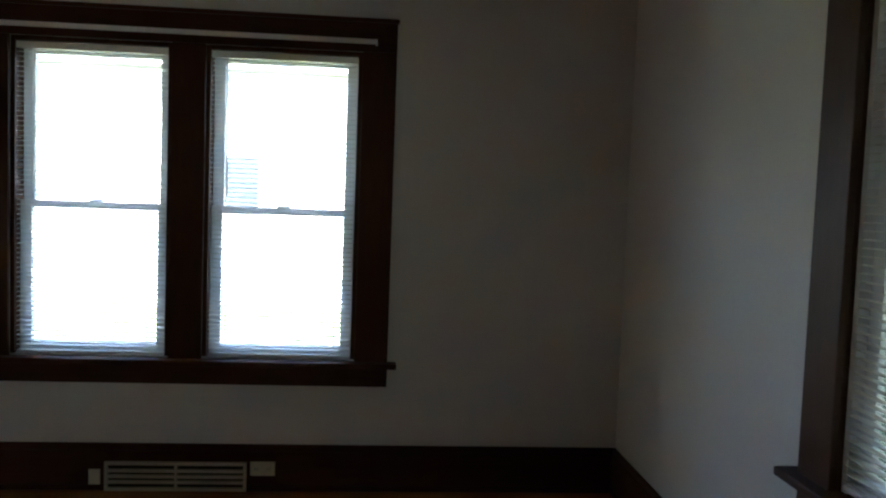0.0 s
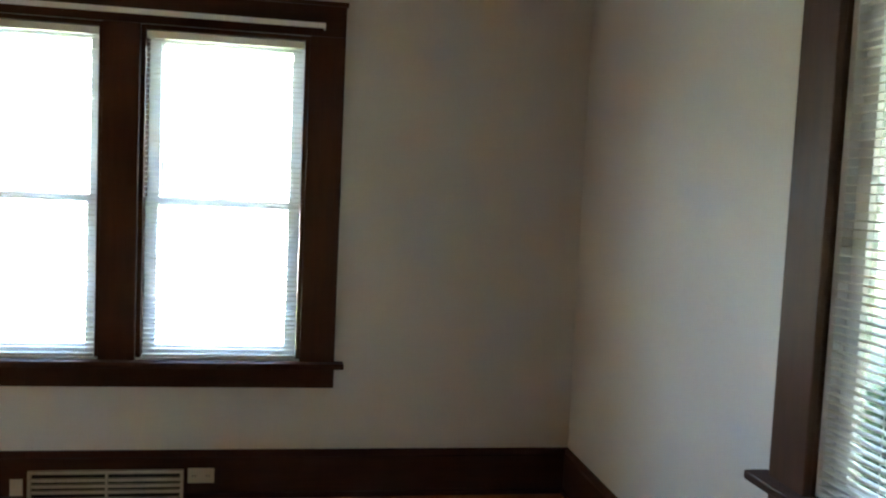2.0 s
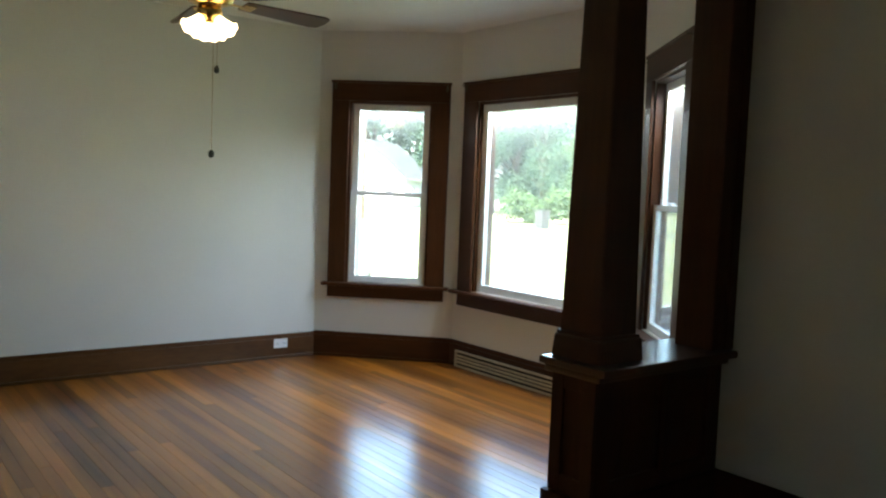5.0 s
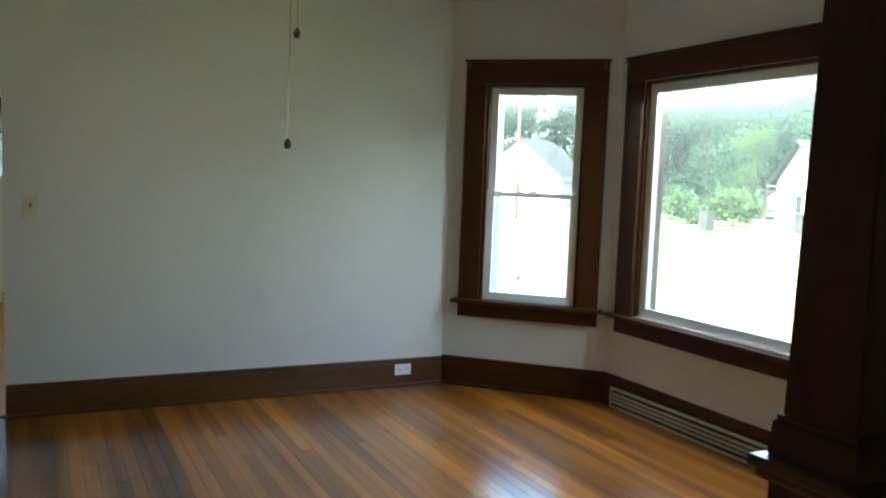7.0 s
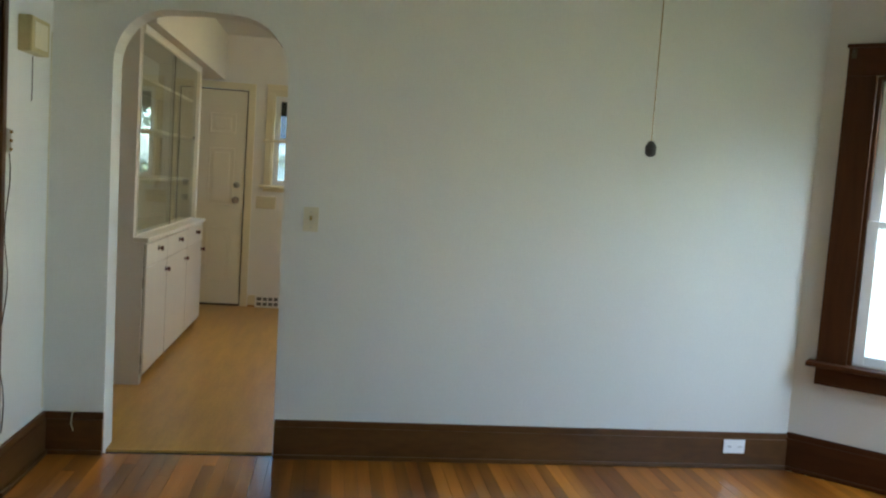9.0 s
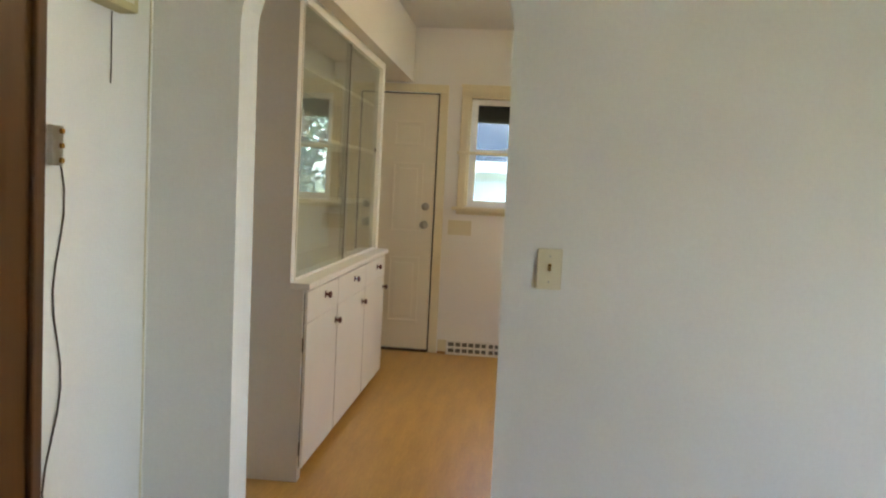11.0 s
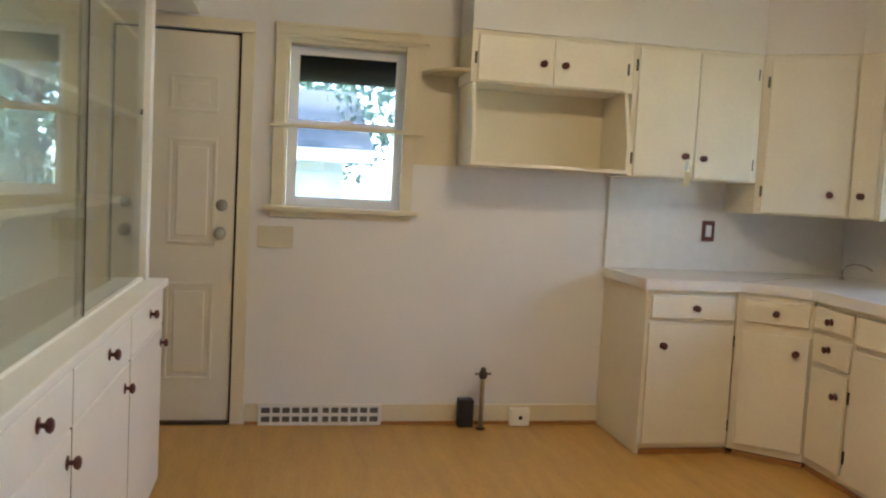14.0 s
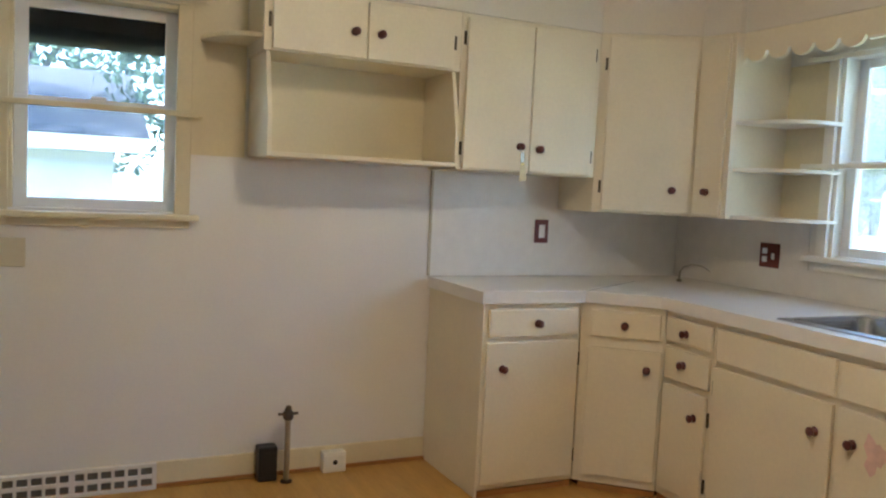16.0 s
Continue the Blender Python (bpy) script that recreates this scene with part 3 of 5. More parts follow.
def mini_blind(m, x0, x1, z0, z1, label, tilt, wand_x, step=0.0212):
    """A horizontal mini blind hanging in a window opening."""
    b = thing("mini_blind", m, label, "blind", "mini blinds")
    part("head_rail", box(x0, x1, 0.004, 0.036, z1 - 0.03, z1, 0.003), SLAT, b)
    part("bottom_rail", box(x0 + 0.004, x1 - 0.004, 0.008, 0.032, z0, z0 + 0.014, 0.004), SLAT, b)
    bm = bmesh.new()
    n = 4
    top, bot = [], []
    for k in range(n + 1):
        u = (k / n - 0.5) * 0.025
        h = 0.0022 * (1 - (2 * k / n - 1) ** 2)
        for ring, dz in ((top, 0.0007), (bot, 0.0)):
            ring.append([bm.verts.new((x, u, h + dz)) for x in (x0 + 0.004, x1 - 0.004)])
    for k in range(n):
        bm.faces.new((top[k][0], top[k][1], top[k + 1][1], top[k + 1][0]))
        bm.faces.new((bot[k][0], bot[k + 1][0], bot[k + 1][1], bot[k][1]))
    bm.faces.new((top[0][0], bot[0][0], bot[0][1], top[0][1]))
    bm.faces.new((top[n][0], top[n][1], bot[n][1], bot[n][0]))
    bmesh.ops.recalc_face_normals(bm, faces=bm.faces)
    me = mesh_of("slat", bm, SLAT, True)
    z = z1 - 0.045
    while z > z0 + 0.02:
        again("slat", me, b, Matrix.Translation((0, 0.020, z)) @ Matrix.Rotation(radians(tilt + random.uniform(-1.5, 1.5)), 4, 'X'))
        z -= step
    for f in (0.12, 0.88):
        x = x0 + (x1 - x0) * f
        part("ladder_cord", tube([(x, 0.033, z0 + 0.01), (x, 0.033, z1 - 0.02)], 0.0012, 4), SLAT, b)
        part("ladder_cord", tube([(x, 0.007, z0 + 0.01), (x, 0.007, z1 - 0.02)], 0.0012, 4), SLAT, b)
    if wand_x is not None:
        part("wand", tube([(x0 + wand_x, 0.002, z1 - 0.02), (x0 + wand_x + 0.004, -0.004, z1 - 0.65)], 0.0035, 6), WHITE, b, "clear plastic tilt wand")
    return b


mini_blind(facing(0, N1, 0), -0.747, -0.110, 0.60, 1.952, "white metal mini blind lowered over the window", 5, 0.07)
mini_blind(facing(0, N1, 0), 0.075, 0.712, 0.60, 1.952, "white metal mini blind lowered over the window", 5, 0.07)
mini_blind(facing(E1, 0.945, -90), -0.890, 0.862, 0.665, 1.965, "wide white metal mini blind with open slats", 3, None, 0.0205)


def curtain_rod(m, x0, x1, z, off, material, label):
    r = thing("curtain_rod", m, label, "curtain rod")
    bm = bmesh.new()
    bx(bm, x0, x1, -off - 0.006, -off + 0.004, z - 0.011, z + 0.011, 0.003)
    part("rod", bm, material, r)
    for x in (x0, x1 - 0.008):
        part("bracket", box(x, x + 0.008, -off + 0.0045, -0.022, z - 0.012, z + 0.012, 0.002), material, r)
    return r


curtain_rod(facing(0, N1, 0), -0.83, 0.795, 2.012, 0.06, WHITE, "flat white curtain rod across the double window")


def curtain_bracket(m, x, z):
    """A small metal bracket left on the head casing."""
    b = thing("curtain_bracket", m @ Matrix.Translation((x, -0.0245, z)), "small dark metal curtain bracket on the casing", "bracket", "curtain brackets")
    part("plate", box(-0.011, 0.011, -0.003, 0.0, -0.022, 0.022, 0.001), HINGE, b)
    part("hook", tube([(0, -0.002, 0.008), (0, -0.03, 0.010), (0, -0.034, 0.022)], 0.0035, 6), HINGE, b)


for fm, half in ((facing(-5.2765, 4.095, YAWL), 0.425), (facing(-4.06, 4.48, 0), 0.765), (facing(-3.20 + RC * 1.0 / LENR, 4.48 - RC * 0.77 / LENR, -math.degrees(math.atan2(0.77, 1.0))), 0.425)):
    for sx in (-1, 1):
        curtain_bracket(fm, sx * half, 2.07)


def register(m, w, h, cols, rows, material, label, d=0.022, back=GAP, thick=0.0):
    """A louvred heating register standing at the wall."""
    r = thing("floor_register", m, label, "register")
    bm = bmesh.new()
    f = 0.014 + thick * 2
    bx(bm, 0, w, -d, -0.002, 0, f, 0.003)
    bx(bm, 0, w, -d, -0.002, h - f, h, 0.003)
    bx(bm, 0, f, -d, -0.002, f, h - f, 0.002)
    bx(bm, w - f, w, -d, -0.002, f, h - f, 0.002)
    part("frame", bm, material, r)
    part("backing", box(f, w - f, -0.006, -0.003, f, h - f), back, r)
    for k in range(1, rows):
        z = f + (h - 2 * f) * k / rows
        part("louvre", box(f, w - f, -d + 0.002, -0.007, z - 0.007 - thick, z + 0.007 + thick, 0.002), material, r)
    for k in range(1, cols):
        x = f + (w - 2 * f) * k / cols
        wd = 0.012 if (cols > 4 and k == cols // 2) else 0.005 + thick
        part("bar", box(x - wd, x + wd, -d + 0.001, -0.0065, f, h - f, 0.001), material, r)
    return r


register(Matrix.Translation((-0.345, N1 - 0.037, 0.004)), 0.615, 0.130, 2, 4, REGIST, "cream louvred heating register set in the baseboard")
register(Matrix.Translation((-4.80, 4.48 - 0.037, 0.004)), 1.21, 0.125, 1, 4, REGIST, "long cream louvred heating register set in the baseboard")


def wall_plate(m, w, h, material, kind, label, inner=IVORY):
    p = thing("wall_plate", m, label, kind)
    part("plate", box(-w / 2, w / 2, -0.007, -0.0005, -h / 2, h / 2, 0.0025), material, p)
    if kind == "light switch":
        part("toggle", box(-0.005, 0.005, -0.020, -0.0075, -0.004, 0.016, 0.002), BRASS, p, "worn brass toggle")
        for z in (-0.035, 0.035):
            part("screw", lathe([(0.003, -0.0085), (0.003, -0.0072)], 8, 'Y'), NICKEL, p, m=Matrix.Translation((0, 0, z)))
    elif kind == "outlet":
        for dx, dz in ((0, 0.02), (0, -0.02)) if h >= w else ((-0.028, 0), (0.028, 0)):
            part("socket", box(dx - 0.014, dx + 0.014, -0.0095, -0.0072, dz - 0.013, dz + 0.013, 0.002), inner, p)
            part("slot", box(dx - 0.007, dx - 0.004, -0.0098, -0.0096, dz - 0.005, dz + 0.005), BLACK, p)
            part("slot", box(dx + 0.004, dx + 0.007, -0.0098, -0.0096, dz - 0.005, dz + 0.005), BLACK, p)
    return p


def on_wall(x, y, z, yaw):
    return Matrix.Translation((x, y, z)) @ Matrix.Rotation(radians(yaw), 4, 'Z')


wall_plate(on_wall(D1 + 0.0005, 1.263, 1.122, 90), 0.068, 0.112, IVORY, "light switch", "ivory single light switch plate beside the arch")
wall_plate(on_wall(D1 + 0.024, 3.416, 0.113, 90), 0.112, 0.07, WHITE, "outlet", "white double outlet set sideways in the baseboard", WHITE)
wall_plate(on_wall(-0.395, N1 - 0.024, 0.058, 0), 0.05, 0.07, IVORY, "cover", "small ivory cover plate on the baseboard")
wall_plate(on_wall(0.338, N1 - 0.024, 0.10, 0), 0.11, 0.065, IVORY, "outlet", "ivory outlet set sideways in the dark baseboard")


def fan():
    f = thing("ceiling_fan", pose(-3.68, 2.05, H), "brass ceiling fan with brown blades and a lit glass shade", "ceiling fan")
    part("canopy", lathe([(0.07, -0.001), (0.068, -0.03), (0.03, -0.06)], 20), BRASS, f, smooth=True)
    part("down_rod", lathe([(0.012, -0.06), (0.012, -0.245)], 12), BRASS, f)
    part("motor", lathe([(0.03, -0.235), (0.10, -0.26), (0.115, -0.30), (0.115, -0.35), (0.09, -0.38), (0.05, -0.395)], 24), BRASS, f, smooth=True)
    for k in range(5):
        a = radians(72 * k + 26.8)
        m = Matrix.Rotation(a, 4, 'Z')
        out = [(0.17, -0.045), (0.60, -0.07), (0.635, -0.055), (0.645, 0.0), (0.635, 0.055), (0.60, 0.07), (0.17, 0.045)]
        bm = prism(out, 'z', -0.004, 0.004, 0.0015)
        b = part("blade", bm, FANW, f, "brown wood-grain blade", m=m @ Matrix.Translation((0, 0, -0.36)) @ Matrix.Rotation(radians(-12), 4, 'X'))
        bm = bmesh.new()
        bx(bm, 0.09, 0.22, -0.012, 0.012, -0.008, -0.0045, 0.002)
        bx(bm, 0.17, 0.23, -0.03, 0.03, -0.008, -0.0046, 0.002)
        part("blade_iron", bm, BRASS, b, "ornate brass blade iron")
    part("light_kit", lathe([(0.05, -0.396), (0.06, -0.42), (0.045, -0.45), (0.03, -0.465)], 20), BRASS, f, smooth=True)
    for k in range(3):
        a = radians(120 * k + 40)
        bm = bmesh.new()
        rings = []
        for r, z in ((0.018, 0.0), (0.026, -0.018), (0.034, -0.042), (0.041, -0.064), (0.054, -0.080)):
            ring = []
            for j in range(24):
                t = 2 * math.pi * j / 24
                wv = 1 + (0.10 * math.cos(6 * t) if r > 0.04 else 0)
                ring.append(bm.verts.new((r * wv * math.cos(t), r * wv * math.sin(t), z + (0.008 * math.cos(6 * t) if r > 0.05 else 0))))
            rings.append(ring)
        for p, q in zip(rings, rings[1:]):
            for j in range(24):
                bm.faces.new((p[j], p[(j + 1) % 24], q[(j + 1) % 24], q[j]))
        bm.faces.new(rings[0])
        bmesh.ops.solidify(bm, geom=bm.faces[:], thickness=0.003)
        bmesh.ops.recalc_face_normals(bm, faces=bm.faces)
        m = Matrix.Rotation(a, 4, 'Z') @ Matrix.Translation((0.040, 0, -0.445)) @ Matrix.Rotation(radians(-38), 4, 'Y')
        part("shade", bm, LIT, f, "ruffled frosted glass shade, lit", True, m)
    bm = tube([(0.02, 0.012, -0.46), (0.02, 0.012, -1.035)], 0.0012, 5)
    c = part("pull_chain", bm, BRASS, f)
    part("pull", lathe([(0.004, -1.065), (0.012, -1.06), (0.013, -1.042), (0.006, -1.03)], 12), BLACK, c, "dark wooden pull", True, Matrix.Translation((0.02, 0.012, 0)))
    bm = tube([(-0.03, 0.05, -0.46), (-0.03, 0.05, -0.65)], 0.0012, 5)
    c = part("pull_chain", bm, BRASS, f)
    part("pull", lathe([(0.004, -0.68), (0.011, -0.675), (0.012, -0.66), (0.006, -0.645)], 12), BLACK, c, "dark wooden pull", True, Matrix.Translation((-0.03, 0.05, 0)))


fan()


def panel_door():
    """Closed stained door in the dining room's side wall; its face looks along +y."""
    d = thing("door_1", Matrix.Translation((0, DS, 0)), "closed brown stained panelled wooden door in a wide casing", "door", "", "structure")
    x0, x1, zt = -4.86, -4.02, 2.06
    for a, b in ((x0 - 0.25, x0 - 0.005), (x1 + 0.005, x1 + 0.25)):
        bm = bmesh.new()
        inner = b if a < x0 - 0.1 else a
        outer = a if a < x0 - 0.1 else b
        s = 1 if inner > outer else -1
        bx(bm, min(outer, inner), max(outer, inner), 0.001, 0.022, 0, zt, 0.004)
        q0, q1 = sorted((outer, outer + s * 0.04))
        bx(bm, q0, q1, 0.0225, 0.036, 0, zt, 0.006)
        q0, q1 = sorted((inner - s * 0.09, inner - s * 0.06))
        bx(bm, q0, q1, 0.0225, 0.030, 0, zt, 0.005)
        part("casing", bm, OAKV, d)
    part("head_casing", box(x0 - 0.26, x1 + 0.26, 0.001, 0.026, zt + 0.001, zt + 0.14, 0.005), OAK, d)
    bm = bmesh.new()
    bx(bm, x0, x0 + 0.02, -0.15, -0.001, 0, zt - 0.001, 0.002)
    bx(bm, x1 - 0.02, x1, -0.15, -0.001, 0, zt - 0.001, 0.002)
    part("jamb", bm, TRIM, d)
    a, b = x0 + 0.023, x1 - 0.023
    bm = bmesh.new()
    st = 0.115
    zr = (0.004, 0.20, 0.56, 0.66, 1.02, 1.12, 1.30, 1.40, 1.66, 1.76, 1.93, 2.05)
    bx(bm, a, a + st, -0.055, -0.015, 0.004, 2.05, 0.003)
    bx(bm, b - st, b, -0.055, -0.015, 0.004, 2.05, 0.003)
    part("stile", bm, OAKV, d)
    for k in range(0, len(zr), 2):
        part("rail", box(a + st, b - st, -0.054, -0.016, zr[k], zr[k + 1], 0.003), OAK, d)
    for k in range(1, len(zr) - 1, 2):
        part("panel", box(a + st - 0.005, b - st + 0.005, -0.044, -0.030, zr[k] - 0.005, zr[k + 1] + 0.005), VENEER, d, "figured veneer panel")


OAKV = mat("stained_oak_upright", (0.09, 0.038, 0.008), 0.4, var=0.2, scale=4, fine=40, bump=0.05, stretch=(1, 1, 0.12), second=(0.06, 0.019, 0.005), spec=0.35)
VENEER = mat("figured_veneer", (0.165, 0.080, 0.018), 0.4, var=0.2, scale=5, fine=30, bump=0.02, stretch=(0.7, 1, 3.0), second=(0.075, 0.031, 0.007), spec=0.3)
panel_door()

ch = thing("door_chime", on_wall(-5.38, DS + 0.001, 1.80, 180), "yellowed plastic door chime box on the wall", "door chime")
part("case", box(-0.10, 0.10, -0.055, -0.0005, -0.07, 0.07, 0.008), mat("aged_plastic", (0.50, 0.42, 0.20), 0.5, var=0.06, bump=0.02), ch)
part("grille", box(-0.07, 0.07, -0.0565, -0.0552, -0.05, 0.05, 0.0005), IVORY, ch)
w = thing("wall_wire", Matrix.Identity(4), "thin loose bell wire hanging down the plaster", "wire")
part("wire", tube([(-5.205 - 0.026 * math.sin(k * 0.8 + 0.6) - 0.016 * math.sin(k * 0.33), DS + 0.004, 1.34 - k * 0.058) for k in range(20)], 0.0024, 5), IRON, w)
part("wire", tube([(-5.44, DS + 0.004, 1.729), (-5.442, DS + 0.004, 1.60), (-5.44, DS + 0.004, 1.55)], 0.0016, 5), IRON, w)
part("wire", tube([(-5.655, DS + 0.005, 1.86), (-5.652, DS + 0.005, 1.2), (-5.657, DS + 0.005, 0.7), (-5.654, DS + 0.005, 0.21)], 0.0028, 5), IVORY, w, "painted-over cable down the corner")
part("wire", tube([(-5.655, 0.27, 0.205), (-5.650, 0.255, 0.19), (-5.652, 0.25, 0.14), (-5.648, 0.262, 0.11)], 0.003, 5), IVORY, w, "loose cable end")
tb = thing("bell_bracket", on_wall(-5.19, DS + 0.001, 1.38, 180), "small bare metal bell-wire bracket on the wall", "bracket")
part("plate", box(-0.022, 0.022, -0.014, -0.0005, -0.045, 0.045, 0.002), NICKEL, tb)
for z in (-0.033, 0.0, 0.033):
    part("terminal", lathe([(0.006, -0.022), (0.006, -0.0145)], 8, 'Y'), BRASS, tb, m=Matrix.Translation((0.008, 0, z)))


# ---- kitchen ----
SX0, SX1 = -9.87, -9.563


def knob(parent, x, z, y=0.0):
    """A dark red round knob on a small backplate."""
    k = part("knob", lathe([(0.0175, -0.001), (0.0175, -0.003), (0.006, -0.005), (0.006, -0.014), (0.015, -0.019), (0.017, -0.026), (0.012, -0.031), (0.004, -0.033)], 14, 'Y'), KNOBR, parent, "dark red knob", True, Matrix.Translation((x, y, z)))
    return k


def hinge(parent, x, z, y=0.0):
    part("hinge", box(x - 0.006, x + 0.006, y - 0.006, y - 0.0005, z - 0.03, z + 0.03, 0.002), HINGE, parent, "tarnished hinge")


def fronts(c, items, material, t=0.019):
    """Overlay slab doors and drawer fronts. items: kind, x0, x1, z0, z1, knob x, knob z, hinge side."""
    for kind, x0, x1, z0, z1, kx, kz, hs in items:
        f = part(kind, box(x0, x1, -t, -0.0035, z0, z1, 0.005), material, c)
        if kx is not None:
            knob(f, kx, kz, -t)
        if hs:
            hx = x0 - 0.008 if hs < 0 else x1 + 0.008
            for z in (z0 + 0.09, z1 - 0.09):
                hinge(c, hx, z, -0.001)


def base_unit(m, w, d, items, label, h=0.858, toe=0.035):
    c = thing("base_cabinet", m, label, "cabinet", "base cabinets")
    part("body", box(0, w, 0, d, toe, h, 0.002), CABINET, c)
    part("toe_kick", box(0.0, w, 0.035, d, 0.002, toe - 0.0005), OAK, c, "brown recessed toe kick")
    part("base_strip", box(0.0, w, 0.005, 0.0345, 0.002, 0.028, 0.003), SHOE, c, "brown wooden base strip")
    fronts(c, items, CABINET)
    return c


W1 = facing(-9.305, 2.585, 90)
b1 = base_unit(W1, 0.49, 0.56, [("drawer", 0.012, 0.468, 0.712, 0.832, 0.255, 0.77, 0),
                                ("door", 0.005, 0.478, 0.062, 0.69, 0.085, 0.575, 1)], "cream painted base cabinet with one drawer and one door")
part("end_panel", box(-0.012, -0.0005, -0.002, 0.56, 0.002, 0.858, 0.002), CABINET, b1)
DG = facing(-9.283, 3.098, 48.1)
cdg = thing("base_cabinet", Matrix.Identity(4), "cream painted corner base cabinet set on the diagonal", "cabinet", "base cabinets")
part("body", prism([(-9.285, 3.097), (-9.056, 3.352), (-9.03, 4.09), (-9.86, 4.09), (-9.86, 3.08), (-9.30, 3.08)], 'z', 0.035, 0.858), CABINET, cdg)
part("toe_kick", prism([(-9.31, 3.12), (-9.08, 3.38), (-9.05, 4.08), (-9.85, 4.08), (-9.85, 3.10)], 'z', 0.002, 0.0345), OAK, cdg, "brown recessed toe kick")
ff = new("front_frame", mesh_of("front_frame", box(0.0, 0.343, -0.003, 0.004, 0.036, 0.857, 0.001), CABINET))
ff.parent = cdg
ff.matrix_basis = DG
part("base_strip", box(0.0, 0.343, 0.003, 0.03, 0.002, 0.028, 0.003), SHOE, cdg, "brown wooden base strip", m=DG)
for kind, x0, x1, z0, z1, kx, kz, hs in (("drawer", 0.02, 0.325, 0.715, 0.832, 0.17, 0.77, 0), ("door", 0.012, 0.335, 0.075, 0.665, 0.275, 0.58, -1)):
    f = part(kind, box(x0, x1, -0.022, -0.0035, z0, z1, 0.005), CABINET, cdg, m=DG)
    knob(f, kx, kz, -0.022)
NR = facing(-9.050, 3.358, -2.6)
base_unit(NR, 0.315, 0.70, [("drawer", 0.02, 0.305, 0.728, 0.832, 0.155, 0.775, 0), ("drawer", 0.02, 0.305, 0.565, 0.70, 0.15, 0.64, 0),
                            ("door", 0.02, 0.295, 0.075, 0.535, 0.235, 0.435, 1)], "narrow cream painted base cabinet with two drawers and a door")
SR = NR @ Matrix.Translation((0.317, 0, 0))
sb = base_unit(SR, 1.48, 0.70, [("false_front", 0.02, 0.60, 0.70, 0.832, None, 0, 0), ("false_front", 0.625, 1.20, 0.70, 0.832, None, 0, 0),
                                ("door", 0.015, 0.60, 0.065, 0.675, 0.535, 0.565, -1), ("door", 0.625, 1.21, 0.065, 0.675, 0.69, 0.565, 1),
                                ("drawer", 1.235, 1.46, 0.70, 0.832, 1.35, 0.77, 0)], "cream painted sink base cabinet with a pink smudge on one door")
bm = bmesh.new()
vs = []
for k in range(18):
    a = 2 * math.pi * k / 18
    r = 0.045 * (1 + 0.3 * math.sin(3 * a + 1) + 0.15 * math.sin(7 * a))
    vs.append((0.775 + r * math.cos(a) * 0.9, 0.555 + r * math.sin(a) * 1.25))
sm = part("smudge", prism(vs, 'y', -0.0200, -0.0193), PINK, sb, "faded pink smudge")

# worktop with a hole for the sink
ct = thing("countertop", Matrix.Identity(4), "white laminate countertop with a thick worn edge", "countertop")
Z0, Z1 = 0.860, 0.913
FY = lambda x: 3.326 - (x + 9.052) * 0.045
HX0, HX1, HY0, HY1 = -8.43, -7.63, 3.385, 3.85
bm = prism([(KW + 0.002, 2.558), (-9.285, 2.558), (-9.275, 3.076), (-9.052, 3.326), (HX0, FY(HX0)), (HX0, KN - 0.002), (KW + 0.002, KN - 0.002)], 'z', Z0, Z1)
for o in ([(HX0, FY(HX0)), (HX1, FY(HX1)), (HX1, HY0), (HX0, HY0)], [(HX0, HY1), (HX1, HY1), (HX1, KN - 0.002), (HX0, KN - 0.002)],
          [(HX1, FY(HX1)), (-7.26, FY(-7.26)), (-7.26, KN - 0.002), (HX1, KN - 0.002)]):
    t = prism(o, 'z', Z0, Z1)
    me = bpy.data.meshes.new("tmp")
    t.to_mesh(me)
    t.free()
    bm.from_mesh(me)
    bpy.data.meshes.remove(me)
bmesh.ops.remove_doubles(bm, verts=bm.verts, dist=1e-4)
part("top", bm, LAMIN, ct)
part("seam", tube([(-9.275, 3.078, Z1 + 0.0002), (-9.60, 3.60, Z1 + 0.0002)], 0.0010, 4), GAP, ct)
bs = thing("backsplash", Matrix.Identity(4), "white laminate backsplash panels with a metal seam strip", "backsplash")
part("panel", box(KW + 0.001, KW + 0.006, 2.566, KN - 0.002, 0.915, 1.44), LAMIN, bs)
part("panel", box(KW + 0.008, -7.2, KN - 0.006, KN - 0.001, 0.915, 1.043), LAMIN, bs)
part("panel", box(KW + 0.008, -8.96, KN - 0.006, KN - 0.001, 1.044, 1.262), LAMIN, bs)
part("seam_strip", box(KW + 0.001, KW + 0.010, 2.552, 2.5655, 0.915, 1.438, 0.002), REGIST, bs, "dull metal seam strip")


